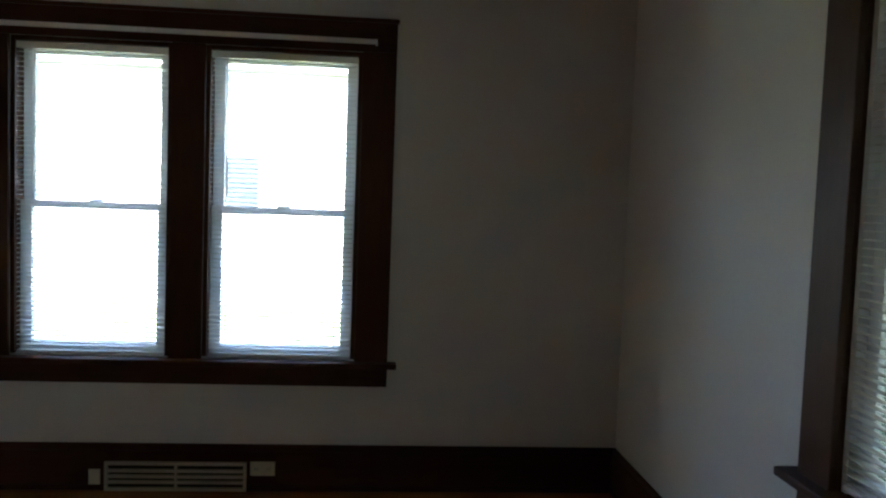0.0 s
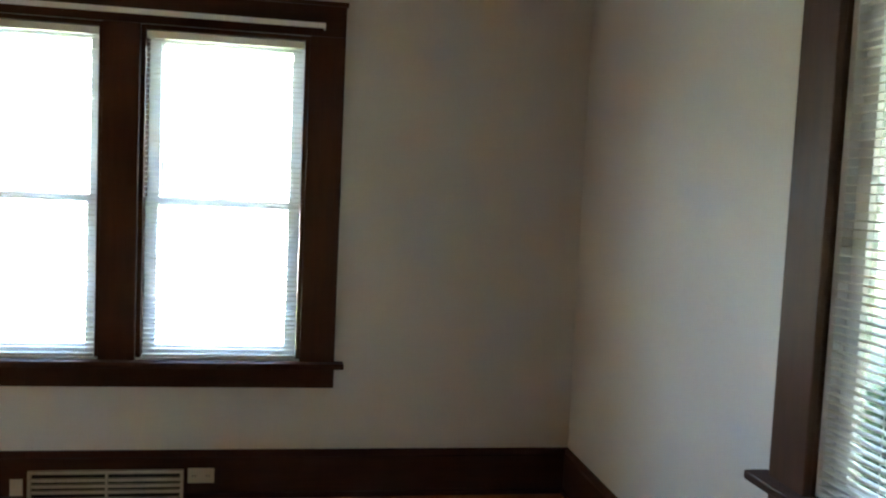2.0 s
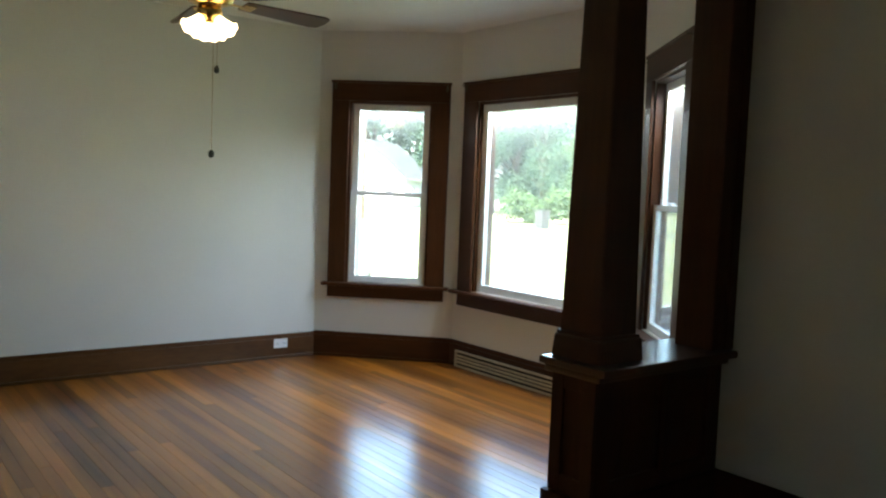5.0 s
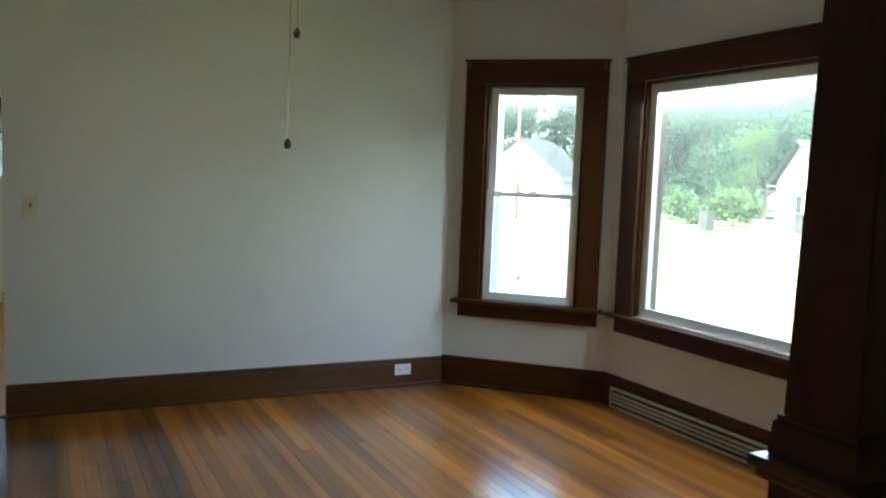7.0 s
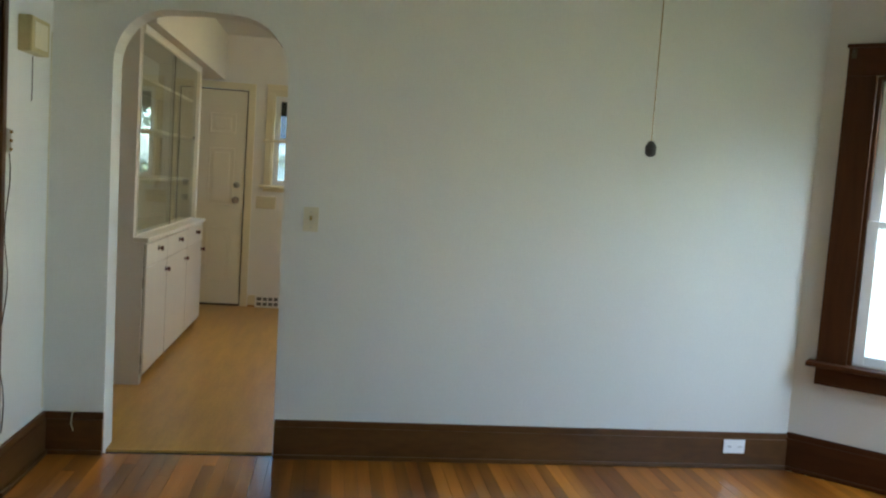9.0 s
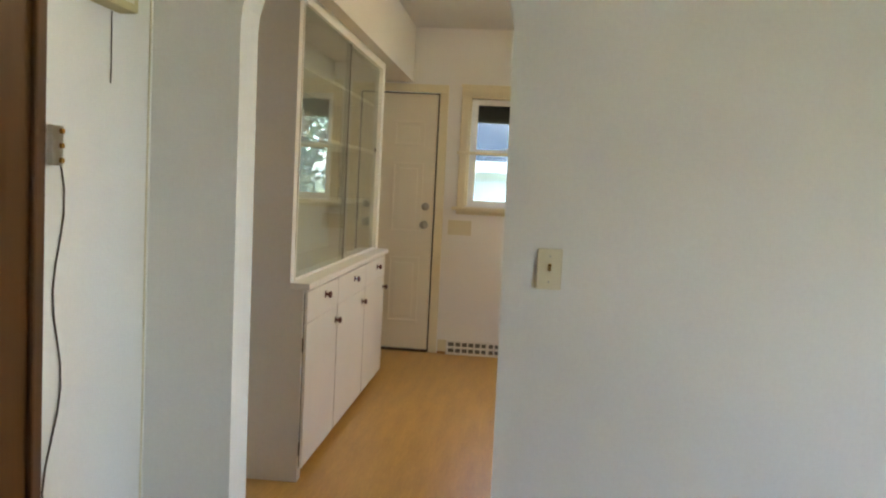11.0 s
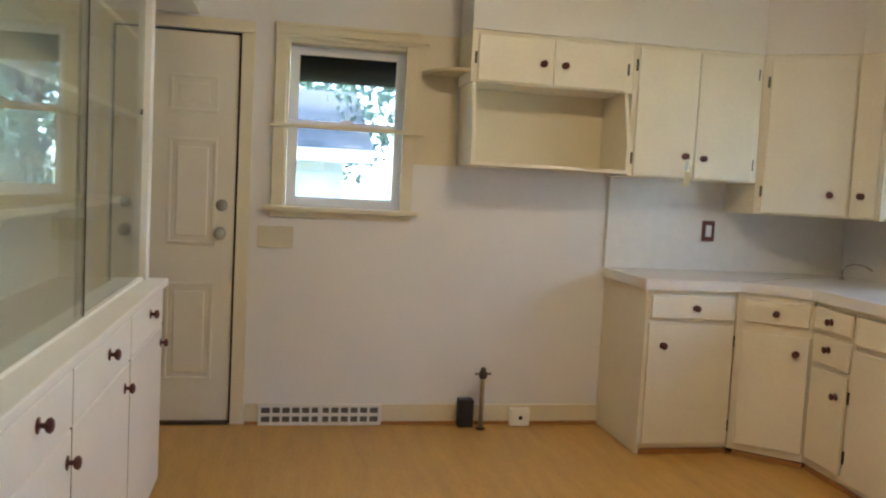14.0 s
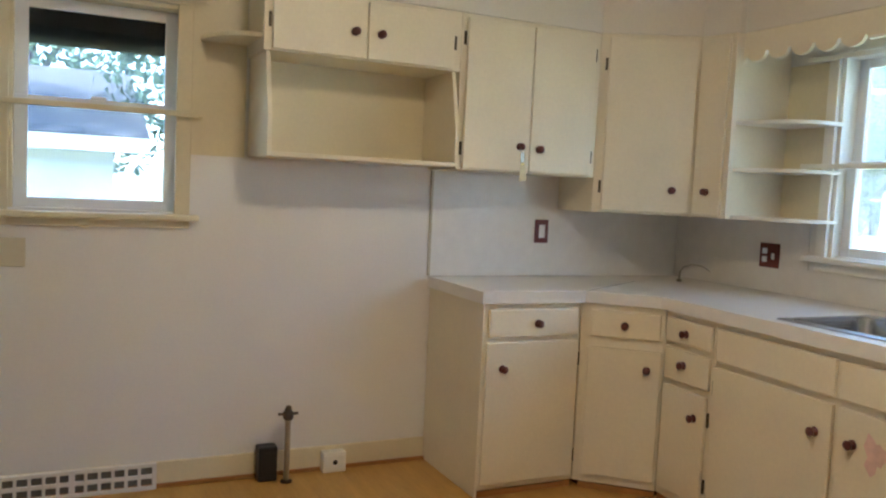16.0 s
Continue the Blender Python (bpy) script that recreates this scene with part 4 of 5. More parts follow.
def sink():
    s = thing("sink", Matrix.Translation((-8.03, 3.6175, Z1)), "double-bowl stainless steel sink dropped into the counter", "sink")
    w, d = 0.42, 0.26
    bm = bmesh.new()
    bowls = ((-0.385, -0.015), (0.015, 0.385))
    by0, by1 = -0.215, 0.165
    # deck
    for x0, x1, y0, y1 in ((-w, w, -d, by0), (-w, w, by1, d), (-w, bowls[0][0], by0, by1), (bowls[0][1], bowls[1][0], by0, by1), (bowls[1][1], w, by0, by1)):
        bx(bm, x0, x1, y0, y1, 0.0005, 0.006)
    bmesh.ops.remove_doubles(bm, verts=bm.verts, dist=1e-5)
    part("rim", bm, STEEL, s)
    for x0, x1 in bowls:
        bm = bmesh.new()
        rings = []
        for inset, z in ((0.0, 0.005), (0.004, -0.01), (0.012, -0.13), (0.04, -0.165)):
            pts = []
            r = 0.05
            for cxx, cyy, a0 in ((x1 - inset - r, by1 - inset - r, 0), (x0 + inset + r, by1 - inset - r, 90), (x0 + inset + r, by0 + inset + r, 180), (x1 - inset - r, by0 + inset + r, 270)):
                for k in range(5):
                    a = radians(a0 + 90 * k / 4)
                    pts.append(bm.verts.new((cxx + r * math.cos(a), cyy + r * math.sin(a), z)))
            rings.append(pts)
        n = len(rings[0])
        for p, q in zip(rings, rings[1:]):
            for k in range(n):
                bm.faces.new((p[k], q[k], q[(k + 1) % n], p[(k + 1) % n]))
        bm.faces.new(rings[-1][::-1])
        bmesh.ops.recalc_face_normals(bm, faces=bm.faces)
        for f in bm.faces:
            f.normal_flip()
        bl = part("bowl", bm, STEEL, s, smooth=True)
        part("drain", lathe([(0.045, -0.1645), (0.045, -0.1625), (0.03, -0.1635)], 20), CHROME, bl, "chrome drain", False, Matrix.Translation(((x0 + x1) / 2, -0.02, 0)))
    f = thing("faucet", Matrix.Translation((-8.14, 3.835, Z1 + 0.0065)), "single-lever chrome kitchen faucet behind the sink", "faucet")
    part("deck_plate", box(-0.12, 0.12, -0.026, 0.026, 0, 0.012, 0.005), CHROME, f)
    part("body", lathe([(0.024, 0.012), (0.024, 0.06), (0.020, 0.085)], 16), CHROME, f, smooth=True)
    part("spout", tube([(0, 0, 0.05), (0.035, -0.035, 0.085), (0.085, -0.085, 0.098), (0.13, -0.13, 0.09), (0.14, -0.14, 0.072)], [0.016, 0.014, 0.013, 0.012, 0.012], 12), CHROME, f, smooth=True)
    part("lever", tube([(0, 0, 0.080), (-0.004, -0.004, 0.11), (-0.03, -0.03, 0.155), (-0.05, -0.05, 0.185)], [0.024, 0.021, 0.015, 0.017], 10), CHROME, f, smooth=True)


sink()
ft = thing("filter_tap", Matrix.Translation((-9.60, 3.90, Z1)), "thin bent metal filter tap in the corner of the counter", "tap")
part("spout", tube([(0, 0, 0.0), (0, 0, 0.05), (0.012, 0.014, 0.078), (0.036, 0.046, 0.094), (0.066, 0.086, 0.088), (0.092, 0.122, 0.062)], 0.0045, 8), NICKEL, ft, smooth=True)
part("foot", lathe([(0.014, 0.0), (0.014, 0.008), (0.006, 0.014)], 12), NICKEL, ft)

# wall cabinets
hc = thing("wall_cabinet", facing(SX1, 1.655, 90), "cream painted hood cabinet with two doors over an open nook", "cabinet", "wall cabinets")
part("body", box(0, 0.875, 0, 0.305, 1.862, 2.125, 0.002), CABINET, hc)
side = [(0.012, 1.861), (-0.058, 1.60), (-0.058, 1.44), (0.305, 1.44), (0.305, 1.861)]
for x in (0.012, 0.842):
    part("side_panel", prism(side, 'x', x, x + 0.018, 0.001), CABINET, hc)
part("bottom_shelf", box(0.031, 0.841, -0.058, 0.305, 1.44, 1.458, 0.002), CABINET, hc)
part("back_panel", box(0.031, 0.841, 0.298, 0.305, 1.4585, 1.8605), CREAM, hc)
fronts(hc, [("door", 0.032, 0.43, 1.868, 2.105, 0.375, 1.975, 0), ("door", 0.434, 0.835, 1.868, 2.105, 0.49, 1.975, 0)], CABINET)
for x in (0.022, 0.846):
    for z in (1.985,):
        hinge(hc, x, z, -0.001)
qs = thing("corner_shelf", Matrix.Translation((KW + 0.001, 1.6545, 1.915)), "small rounded cream shelf beside the cabinet", "shelf")
out = [(0.0, 0.0)] + [(0.28 * math.sin(radians(a)), -0.20 * math.cos(radians(a))) for a in range(0, 91, 9)]
part("board", prism(out, 'z', 0, 0.018, 0.002), CREAM, qs)
c2 = thing("wall_cabinet", facing(SX1, 2.532, 90), "cream painted two-door wall cabinet", "cabinet", "wall cabinets")
part("body", box(0, 0.751, 0, 0.305, 1.43, 2.125, 0.002), CABINET, c2)
fronts(c2, [("door", 0.025, 0.368, 1.437, 2.105, 0.315, 1.552, -1), ("door", 0.373, 0.715, 1.437, 2.105, 0.42, 1.545, 1)], CABINET)
kt = thing("key_tag", facing(SX1, 2.532, 90) @ Matrix.Translation((0.316, -0.05, 1.552)), "keys with a yellowed paper tag hanging from a cabinet knob", "keys")
part("ring", tube([(0.004 * math.sin(radians(a)) * 3, 0, -0.012 + 0.015 * math.cos(radians(a))) for a in range(0, 361, 30)], 0.0012, 5), NICKEL, kt)
part("key", box(-0.010, 0.008, -0.003, 0.0, -0.075, -0.028, 0.001), NICKEL, kt)
part("key", box(-0.004, 0.012, 0.001, 0.004, -0.085, -0.03, 0.001), BRASS, kt)
part("tag", prism([(-0.012, -0.085), (0.012, -0.083), (0.024, -0.155), (-0.016, -0.16)], 'y', -0.006, -0.004), mat("paper_tag", (0.72, 0.68, 0.45), 0.7, bump=0), kt, "yellowed paper tag")
c3 = thing("wall_cabinet", Matrix.Identity(4), "cream painted corner wall cabinet set on the diagonal", "cabinet", "wall cabinets")
part("body", prism([(-9.562, 3.285), (-9.324, 3.700), (-9.165, 3.745), (-9.165, KN - 0.002), (KW + 0.0075, KN - 0.002), (KW + 0.0075, 3.285)], 'z', 1.264, 2.125), CABINET, c3)
CD = facing(-9.562, 3.285, math.degrees(math.atan2(0.415, 0.238)))
CE = facing(-9.324, 3.700, math.degrees(math.atan2(0.045, 0.159)))
for fm, x0, x1, kx in ((CD, 0.04, 0.462, 0.372), (CE, 0.010, 0.155, 0.080)):
    f = part("door", box(x0, x1, -0.020, -0.001, 1.275, 2.105, 0.005), CABINET, c3, m=fm)
    knob(f, kx, 1.385, -0.020)
for z in (1.39, 1.98):
    part("hinge", box(0.024, 0.036, -0.006, -0.0005, z - 0.03, z + 0.03, 0.002), HINGE, c3, "tarnished hinge", m=CD)
c4 = thing("open_shelf", Matrix.Identity(4), "open cream shelf unit with three rounded shelves by the sink window", "shelf")
part("side_panel", box(-9.164, -9.146, 3.742, KN - 0.007, 1.265, 2.125, 0.001), CABINET, c4)
for z in (1.265, 1.487, 1.705):
    out = [(-9.1455, KN - 0.007), (-9.1455, 3.77)] + [(-9.02 + 0.20 * math.sin(radians(a)), 3.99 - 0.19 * math.cos(radians(a))) for a in range(0, 91, 10)] + [(-8.82, KN - 0.007)]
    part("shelf", prism(out, 'z', z, z + 0.016, 0.001), HUTCHP, c4)
part("back_panel", box(-9.1455, -8.925, KN - 0.0065, KN - 0.001, 1.265, 2.0, 0), CREAM, c4)
va = thing("valance", Matrix.Identity(4), "cream scalloped wooden valance above the sink window", "valance")
out = [(-9.145, 2.125), (-9.145, 1.985)]
for k in range(5):
    x0 = -9.145 + 0.012 + k * 0.125
    for j in range(9):
        a = math.pi * (1 - j / 8)
        out.append((x0 + 0.0625 + 0.055 * math.cos(a), 2.03 - 0.042 * math.sin(a)))
out += [(-8.50, 2.02), (-6.2, 2.02), (-6.2, 2.125)]
part("board", prism(out, 'y', 3.787, 3.805), CABINET, va)
part("edge_strip", box(-8.498, -6.2, 3.782, 3.808, 2.008, 2.0195, 0.002), HUTCHP, va, "white lower edge strip")
bm = prism([(KW + 0.002, 1.655), (SX1 - 0.002, 1.655), (SX1 - 0.002, 3.286), (-9.326, 3.702), (-9.146, 3.750), (-9.146, 3.788), (KA - 0.002, 3.788), (KA - 0.002, KN - 0.002), (KW + 0.002, KN - 0.002)], 'z', 2.128, HK - 0.002)
setting("soffit", bm, SOFFIT, "white painted soffit above the wall cabinets", "soffit")
setting("soffit_hutch", box(KW + 0.002, -6.88, KS + 0.002, 0.292, 2.135, HK - 0.002), SOFFIT, "white painted soffit above the hutch and door", "soffit")
setting("wall_cream_panel", box(KW + 0.0005, KW + 0.005, 1.426, 1.652, 1.435, 2.13), CREAM, "cream painted strip of wall beside the window", "wall")
hb = box(-6.928, -6.87, KS + 0.002, 0.205, 0.8545, 2.134)
bx(hb, -6.928, -6.87, KS + 0.002, 0.2645, 0.0, 0.8545)
setting("wall_hutch_end", hb, KWALL, "shaded white end wall of the hutch", "wall")
bb = setting("baseboard_kitchen", box(KW + 0.001, KW + 0.016, 0.585, 2.572, 0.002, 0.112, 0.003), CREAM, "cream painted kitchen baseboard", "baseboard")
setting("trim_floor", box(KW + 0.017, KW + 0.030, 0.585, 2.572, 0.002, 0.020, 0.004), SHOE, "thin brown shoe strip at the kitchen floor", "trim")
wp = thing("wall_plate", on_wall(KW + 0.0065, 3.19, 1.146, 90), "dark red switch plate with a white rocker", "light switch")
part("plate", box(-0.04, 0.04, -0.007, -0.0005, -0.06, 0.06, 0.0025), REDPL, wp)
part("rocker", box(-0.017, 0.017, -0.0125, -0.0072, -0.034, 0.034, 0.002), WHITE, wp)
wp = thing("wall_plate", on_wall(-9.185, KN - 0.0065, 1.092, 0), "dark red double plate with a white outlet and switch", "outlet")
part("plate", box(-0.06, 0.06, -0.007, -0.0005, -0.06, 0.06, 0.0025), REDPL, wp)
for z in (-0.02, 0.02):
    part("socket", box(-0.042, -0.012, -0.0095, -0.0072, z - 0.014, z + 0.014, 0.002), WHITE, wp)
part("toggle", box(0.022, 0.034, -0.018, -0.0072, -0.018, 0.012, 0.002), WHITE, wp)
wall_plate(on_wall(KW + 0.0005, 0.713, 1.012, 90), 0.185, 0.115, IVORY, "cover", "wide ivory blank switch plate under the window")
register(on_wall(KW + 0.017, 0.655, 0.001, 90), 0.66, 0.115, 12, 2, REGW, "white baseboard heating register with square openings", back=REGBACK, thick=0.0015)
gp = thing("gas_pipe", Matrix.Translation((-9.75, 1.857, 0.002)), "old iron gas stub pipe with a valve at the floor", "pipe")
part("pipe", lathe([(0.013, 0.0), (0.013, 0.27), (0.015, 0.272), (0.015, 0.285)], 12), REGIST, gp, "painted pipe", True)
part("flange", lathe([(0.026, 0.0), (0.026, 0.006), (0.014, 0.012)], 14), IRON, gp)
bm = lathe([(0.017, 0.283), (0.024, 0.295), (0.024, 0.315), (0.017, 0.325), (0.011, 0.345)], 12)
part("valve", bm, IRON, gp, "rusty valve", True)
part("valve_handle", box(-0.008, 0.008, -0.045, 0.045, 0.305, 0.315, 0.003), IRON, gp)
ob = thing("outlet_box", Matrix.Translation((-9.81, 1.78, 0.002)), "black plastic range outlet box on the floor", "outlet box")
part("case", box(-0.035, 0.035, -0.042, 0.042, 0, 0.155, 0.006), BLACK, ob)
part("face", box(0.0355, 0.039, -0.03, 0.03, 0.05, 0.13, 0.002), BLACK, ob)
wb = thing("junction_box", Matrix.Translation((-9.825, 2.098, 0.002)), "small white junction box at the baseboard", "junction box")
part("case", box(-0.028, 0.028, -0.055, 0.055, 0, 0.095, 0.006), HUTCHP, wb)
part("cover", box(0.0285, 0.033, -0.045, 0.045, 0.012, 0.085, 0.003), HUTCHP, wb)
part("knockout", lathe([(0.012, 0.0335), (0.012, 0.0345)], 10, 'X'), GAP, wb, m=Matrix.Translation((0, 0, 0.05)))

curtain_rod(facing(KW, 1.0665, 90), -0.36, 0.415, 2.078, 0.055, CREAM, "thin cream curtain rod above the kitchen window")
curtain_rod(facing(KW, 1.0665, 90), -0.40, 0.40, 1.60, 0.05, CREAM, "thin cream cafe rod across the kitchen window")
curtain_rod(facing(-8.205, KN, 0), -0.80, 0.75, 1.525, 0.05, HUTCHP, "thin white cafe rod across the sink window")
curtain_rod(facing(-8.205, KN, 0), -0.80, 0.75, 2.01, 0.05, HUTCHP, "thin white curtain rod under the valance")
rs = thing("roller_shade", facing(KW, 1.0665, 90), "dark roller shade pulled partly down", "roller shade")
part("fabric", box(-0.285, 0.285, 0.130, 0.132, 1.86, 2.03), SHADE, rs)
part("roller", tube([(-0.29, 0.135, 2.022), (0.29, 0.135, 2.022)], 0.014, 10), SHADE, rs)
part("hem_bar", box(-0.285, 0.285, 0.126, 0.136, 1.848, 1.8605, 0.003), SHADE, rs)


def six_panel_door():
    d = thing("door_2", facing(KW, 0.0925, 90), "closed cream six-panel steel back door", "door", "", "structure")
    w0, w1, zt = -0.405, 0.405, 2.045
    part("leaf", box(w0, w1, 0.008, 0.045, 0.018, zt, 0.003), DOORP, d)
    rows = ((0.235, 0.755), (0.955, 1.505), (1.64, 1.83))
    for z0, z1 in rows:
        for x0, x1 in ((-0.30, -0.055), (0.065, 0.31)):
            bm = bmesh.new()
            t = 0.018
            for a in ((x0, x1, z0, z0 + t), (x0, x1, z1 - t, z1), (x0, x0 + t, z0 + t, z1 - t), (x1 - t, x1, z0 + t, z1 - t)):
                bx(bm, a[0], a[1], -0.002, 0.0078, a[2], a[3], 0.003)
            p = part("panel_moulding", bm, DOORP, d)
            part("raised_panel", box(x0 + 0.045, x1 - 0.045, -0.001, 0.0078, z0 + 0.045, z1 - 0.045, 0.004), DOORP, d)
    bm = bmesh.new()
    bx(bm, w1 + 0.0005, w1 + 0.010, 0.006, 0.05, 0.002, zt + 0.010)
    bx(bm, w0, w1, 0.006, 0.05, zt + 0.0005, zt + 0.010)
    part("weatherstrip", bm, GAP, d, "black weatherstrip")
    part("threshold", box(w0, w1, -0.02, 0.06, 0.002, 0.0175, 0.004), IRON, d)
    part("casing", box(w1 + 0.011, w1 + 0.078, -0.018, -0.001, 0.002, zt + 0.012, 0.004), CREAM, d)
    part("casing", box(w0 - 0.07, w0 - 0.001, -0.018, -0.001, 0.002, zt + 0.012, 0.004), CREAM, d)
    part("head_casing", box(w0 - 0.07, w1 + 0.078, -0.018, -0.001, zt + 0.0125, zt + 0.075, 0.004), CREAM, d)
    part("deadbolt", lathe([(0.031, 0.0075), (0.031, -0.004), (0.024, -0.012), (0.010, -0.016)], 20, 'Y'), NICKEL, d, "satin deadbolt", True, Matrix.Translation((0.34, 0, 1.165)))
    k = part("door_knob", lathe([(0.032, 0.0075), (0.032, 0.0), (0.012, -0.006), (0.012, -0.03), (0.027, -0.040), (0.030, -0.055), (0.020, -0.066), (0.006, -0.069)], 20, 'Y'), NICKEL, d, "satin round knob", True, Matrix.Translation((0.335, 0, 1.02)))


six_panel_door()


def hutch():
    """Built-in hutch: drawers and doors below, sliding glass above."""
    h = thing("hutch", facing(-6.93, 0.265, 180), "white built-in hutch with drawers, doors and sliding glass", "hutch")
    w, d = 2.03, 0.265 - KS - 0.004
    part("base", box(0.0, w, 0, d, 0.04, 0.855, 0.002), HUTCHP, h)
    part("toe_kick", box(0.0, w, 0.03, d, 0.002, 0.0395), GAP, h, "dark recessed toe kick")
    lb = box(0.0, w + 0.02, -0.03, d, 0.8555, 0.885, 0.006)
    bx(lb, -0.07, 0.004, -0.0298, 0.0585, 0.8557, 0.8848, 0.005)
    part("ledge", lb, HUTCHP, h)
    its = []
    for a, e, kd, kk in ((-0.045, 0.558, 0.277, 0.515), (0.568, 1.295, 0.962, 1.205), (1.305, 1.99, 1.676, 1.945)):
        its.append(("drawer", a, e + 0.005, 0.707, 0.845, kd, 0.795, 0))
        its.append(("door", a, e, 0.06, 0.7035, kk, 0.635, -1 if a < 0 else 0))
    # Dark sheet behind the fronts: shade of the gaps put into colour.
    part("reveal", box(-0.04, 1.985, -0.0015, -0.0002, 0.065, 0.84), GAPSHADE, h, "dark sheet painting the shade behind the fronts")
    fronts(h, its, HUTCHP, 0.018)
    # Dark strips fill the gaps, painting the shade between doors and drawers.
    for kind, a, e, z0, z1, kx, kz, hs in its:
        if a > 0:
            part("gap_strip", box(a - 0.0035, a - 0.0002, -0.0165, -0.0036, z0, z1), GAPSHADE, h, "dark strip painting shade into the gap")
    g = 0.055
    part("stile", box(0.0, 0.012, g, g + 0.03, 0.8855, 2.134, 0.002), HUTCHP, h)
    part("stile", box(w - 0.07, w, g - 0.01, g + 0.03, 0.8855, 2.134, 0.002), HUTCHP, h)
    part("top_rail", box(0.012, w - 0.07, g - 0.01, g + 0.03, 2.085, 2.134, 0.002), HUTCHP, h)
    part("track", box(0.012, w - 0.07, g, g + 0.03, 0.8855, 0.897, 0.002), HUTCHP, h)
    u = 0.40
    part("back_panel", box(0.0, w, u - 0.012, u, 0.8855, 2.134), HUTCHP, h)
    part("end_panel", box(w - 0.02, w, g + 0.031, u - 0.0125, 0.8855, 2.134), HUTCHP, h)
    for z in (1.20, 1.53, 1.84):
        part("shelf", box(0.001, w - 0.021, 0.105, u - 0.0125, z, z + 0.02, 0.002), HUTCHP, h)
    p = part("glass_door", box(0.013, 0.99, g + 0.004, g + 0.008, 0.898, 2.084), HGLASS, h, "sliding glass panel")
    p.visible_shadow = False
    q = part("glass_door", box(0.94, w - 0.072, g + 0.016, g + 0.020, 0.898, 2.084), HGLASS, h, "sliding glass panel")
    q.visible_shadow = False
    part("glass_edge", box(0.9905, 0.9935, g + 0.003, g + 0.009, 0.898, 2.084), GAP, h)
    part("finger_pull", lathe([(0.012, 0.0), (0.012, 0.003)], 14, 'Y'), GAP, h, m=Matrix.Translation((w - 0.11, g + 0.012, 1.55)))


hutch()


cl = thing("ceiling_light", Matrix.Translation((-7.7, 1.9, HK)), "round lit ceiling lamp with a frosted glass dome", "ceiling light")
part("pan", lathe([(0.165, -0.001), (0.165, -0.02), (0.155, -0.025)], 28), WHITE, cl, smooth=True)
part("dome", lathe([(0.15, -0.026), (0.145, -0.05), (0.12, -0.08), (0.07, -0.10), (0.015, -0.108)], 28), DOME, cl, "lit frosted glass dome", True)
part("finial", lathe([(0.012, -0.1085), (0.012, -0.118), (0.004, -0.126)], 12), BRASS, cl)


# ---- outside ----
GZ = -0.75
rng = np.random.RandomState(5)
gb = bmesh.new()
bmesh.ops.create_grid(gb, x_segments=2, y_segments=2, size=600)
g = setting("ground", gb, LAWN, "mown summer lawn", "lawn")
g.location = (0, 0, GZ)
setting("road", box(-300, 300, 60.0, 66.0, GZ + 0.002, GZ + 0.02), ASPH, "pale sunlit asphalt street", "road")
setting("road_front", box(20.0, 26.5, -300, 59.9, GZ + 0.002, GZ + 0.02), ASPH, "pale sunlit asphalt street", "road")
fb = bmesh.new()
bx(fb, -10.04, 2.2, S1 - 0.3, N1 + 0.17, GZ - 0.1, -0.302)
bx(fb, -10.04, KA, KS - 0.17, KN + 0.17, GZ - 0.1, -0.303)
setting("foundation", fb, mat("concrete", (0.35, 0.34, 0.32), 0.85, var=0.12, scale=3, bump=0.1), "grey concrete house foundation", "foundation")


def leaves(count, blobs, size, name, material, parent, flat=0.5):
    """Many small bent leaf clumps scattered over overlapping blobs (x, y, z, r)."""
    blobs = np.array(blobs)
    k = rng.choice(len(blobs), count, p=blobs[:, 3] ** 2 / (blobs[:, 3] ** 2).sum())
    d = rng.normal(size=(count, 3))
    d /= np.linalg.norm(d, axis=1)[:, None]
    r = blobs[k, 3] * (0.55 + 0.5 * rng.rand(count))
    c = blobs[k, :3] + d * r[:, None]
    u = rng.normal(size=(count, 3))
    u -= (u * d).sum(1)[:, None] * d * flat
    u /= np.linalg.norm(u, axis=1)[:, None]
    v = np.cross(d + 0.4 * rng.normal(size=(count, 3)), u)
    v /= np.linalg.norm(v, axis=1)[:, None]
    s = size * (0.6 + 0.8 * rng.rand(count))[:, None]
    bend = d * s * 0.25
    vs = np.stack([c - u * s, c - v * s * 0.55 + bend, c + u * s, c + v * s * 0.55 + bend], 1).reshape(-1, 3)
    fs = [(4 * i, 4 * i + 1, 4 * i + 2) for i in range(count)] + [(4 * i, 4 * i + 2, 4 * i + 3) for i in range(count)]
    me = bpy.data.meshes.new(name)
    me.from_pydata(vs.tolist(), [], fs)
    me.materials.append(material)
    ob = new(name, me)
    if parent is not None:
        ob.parent = parent
    return ob


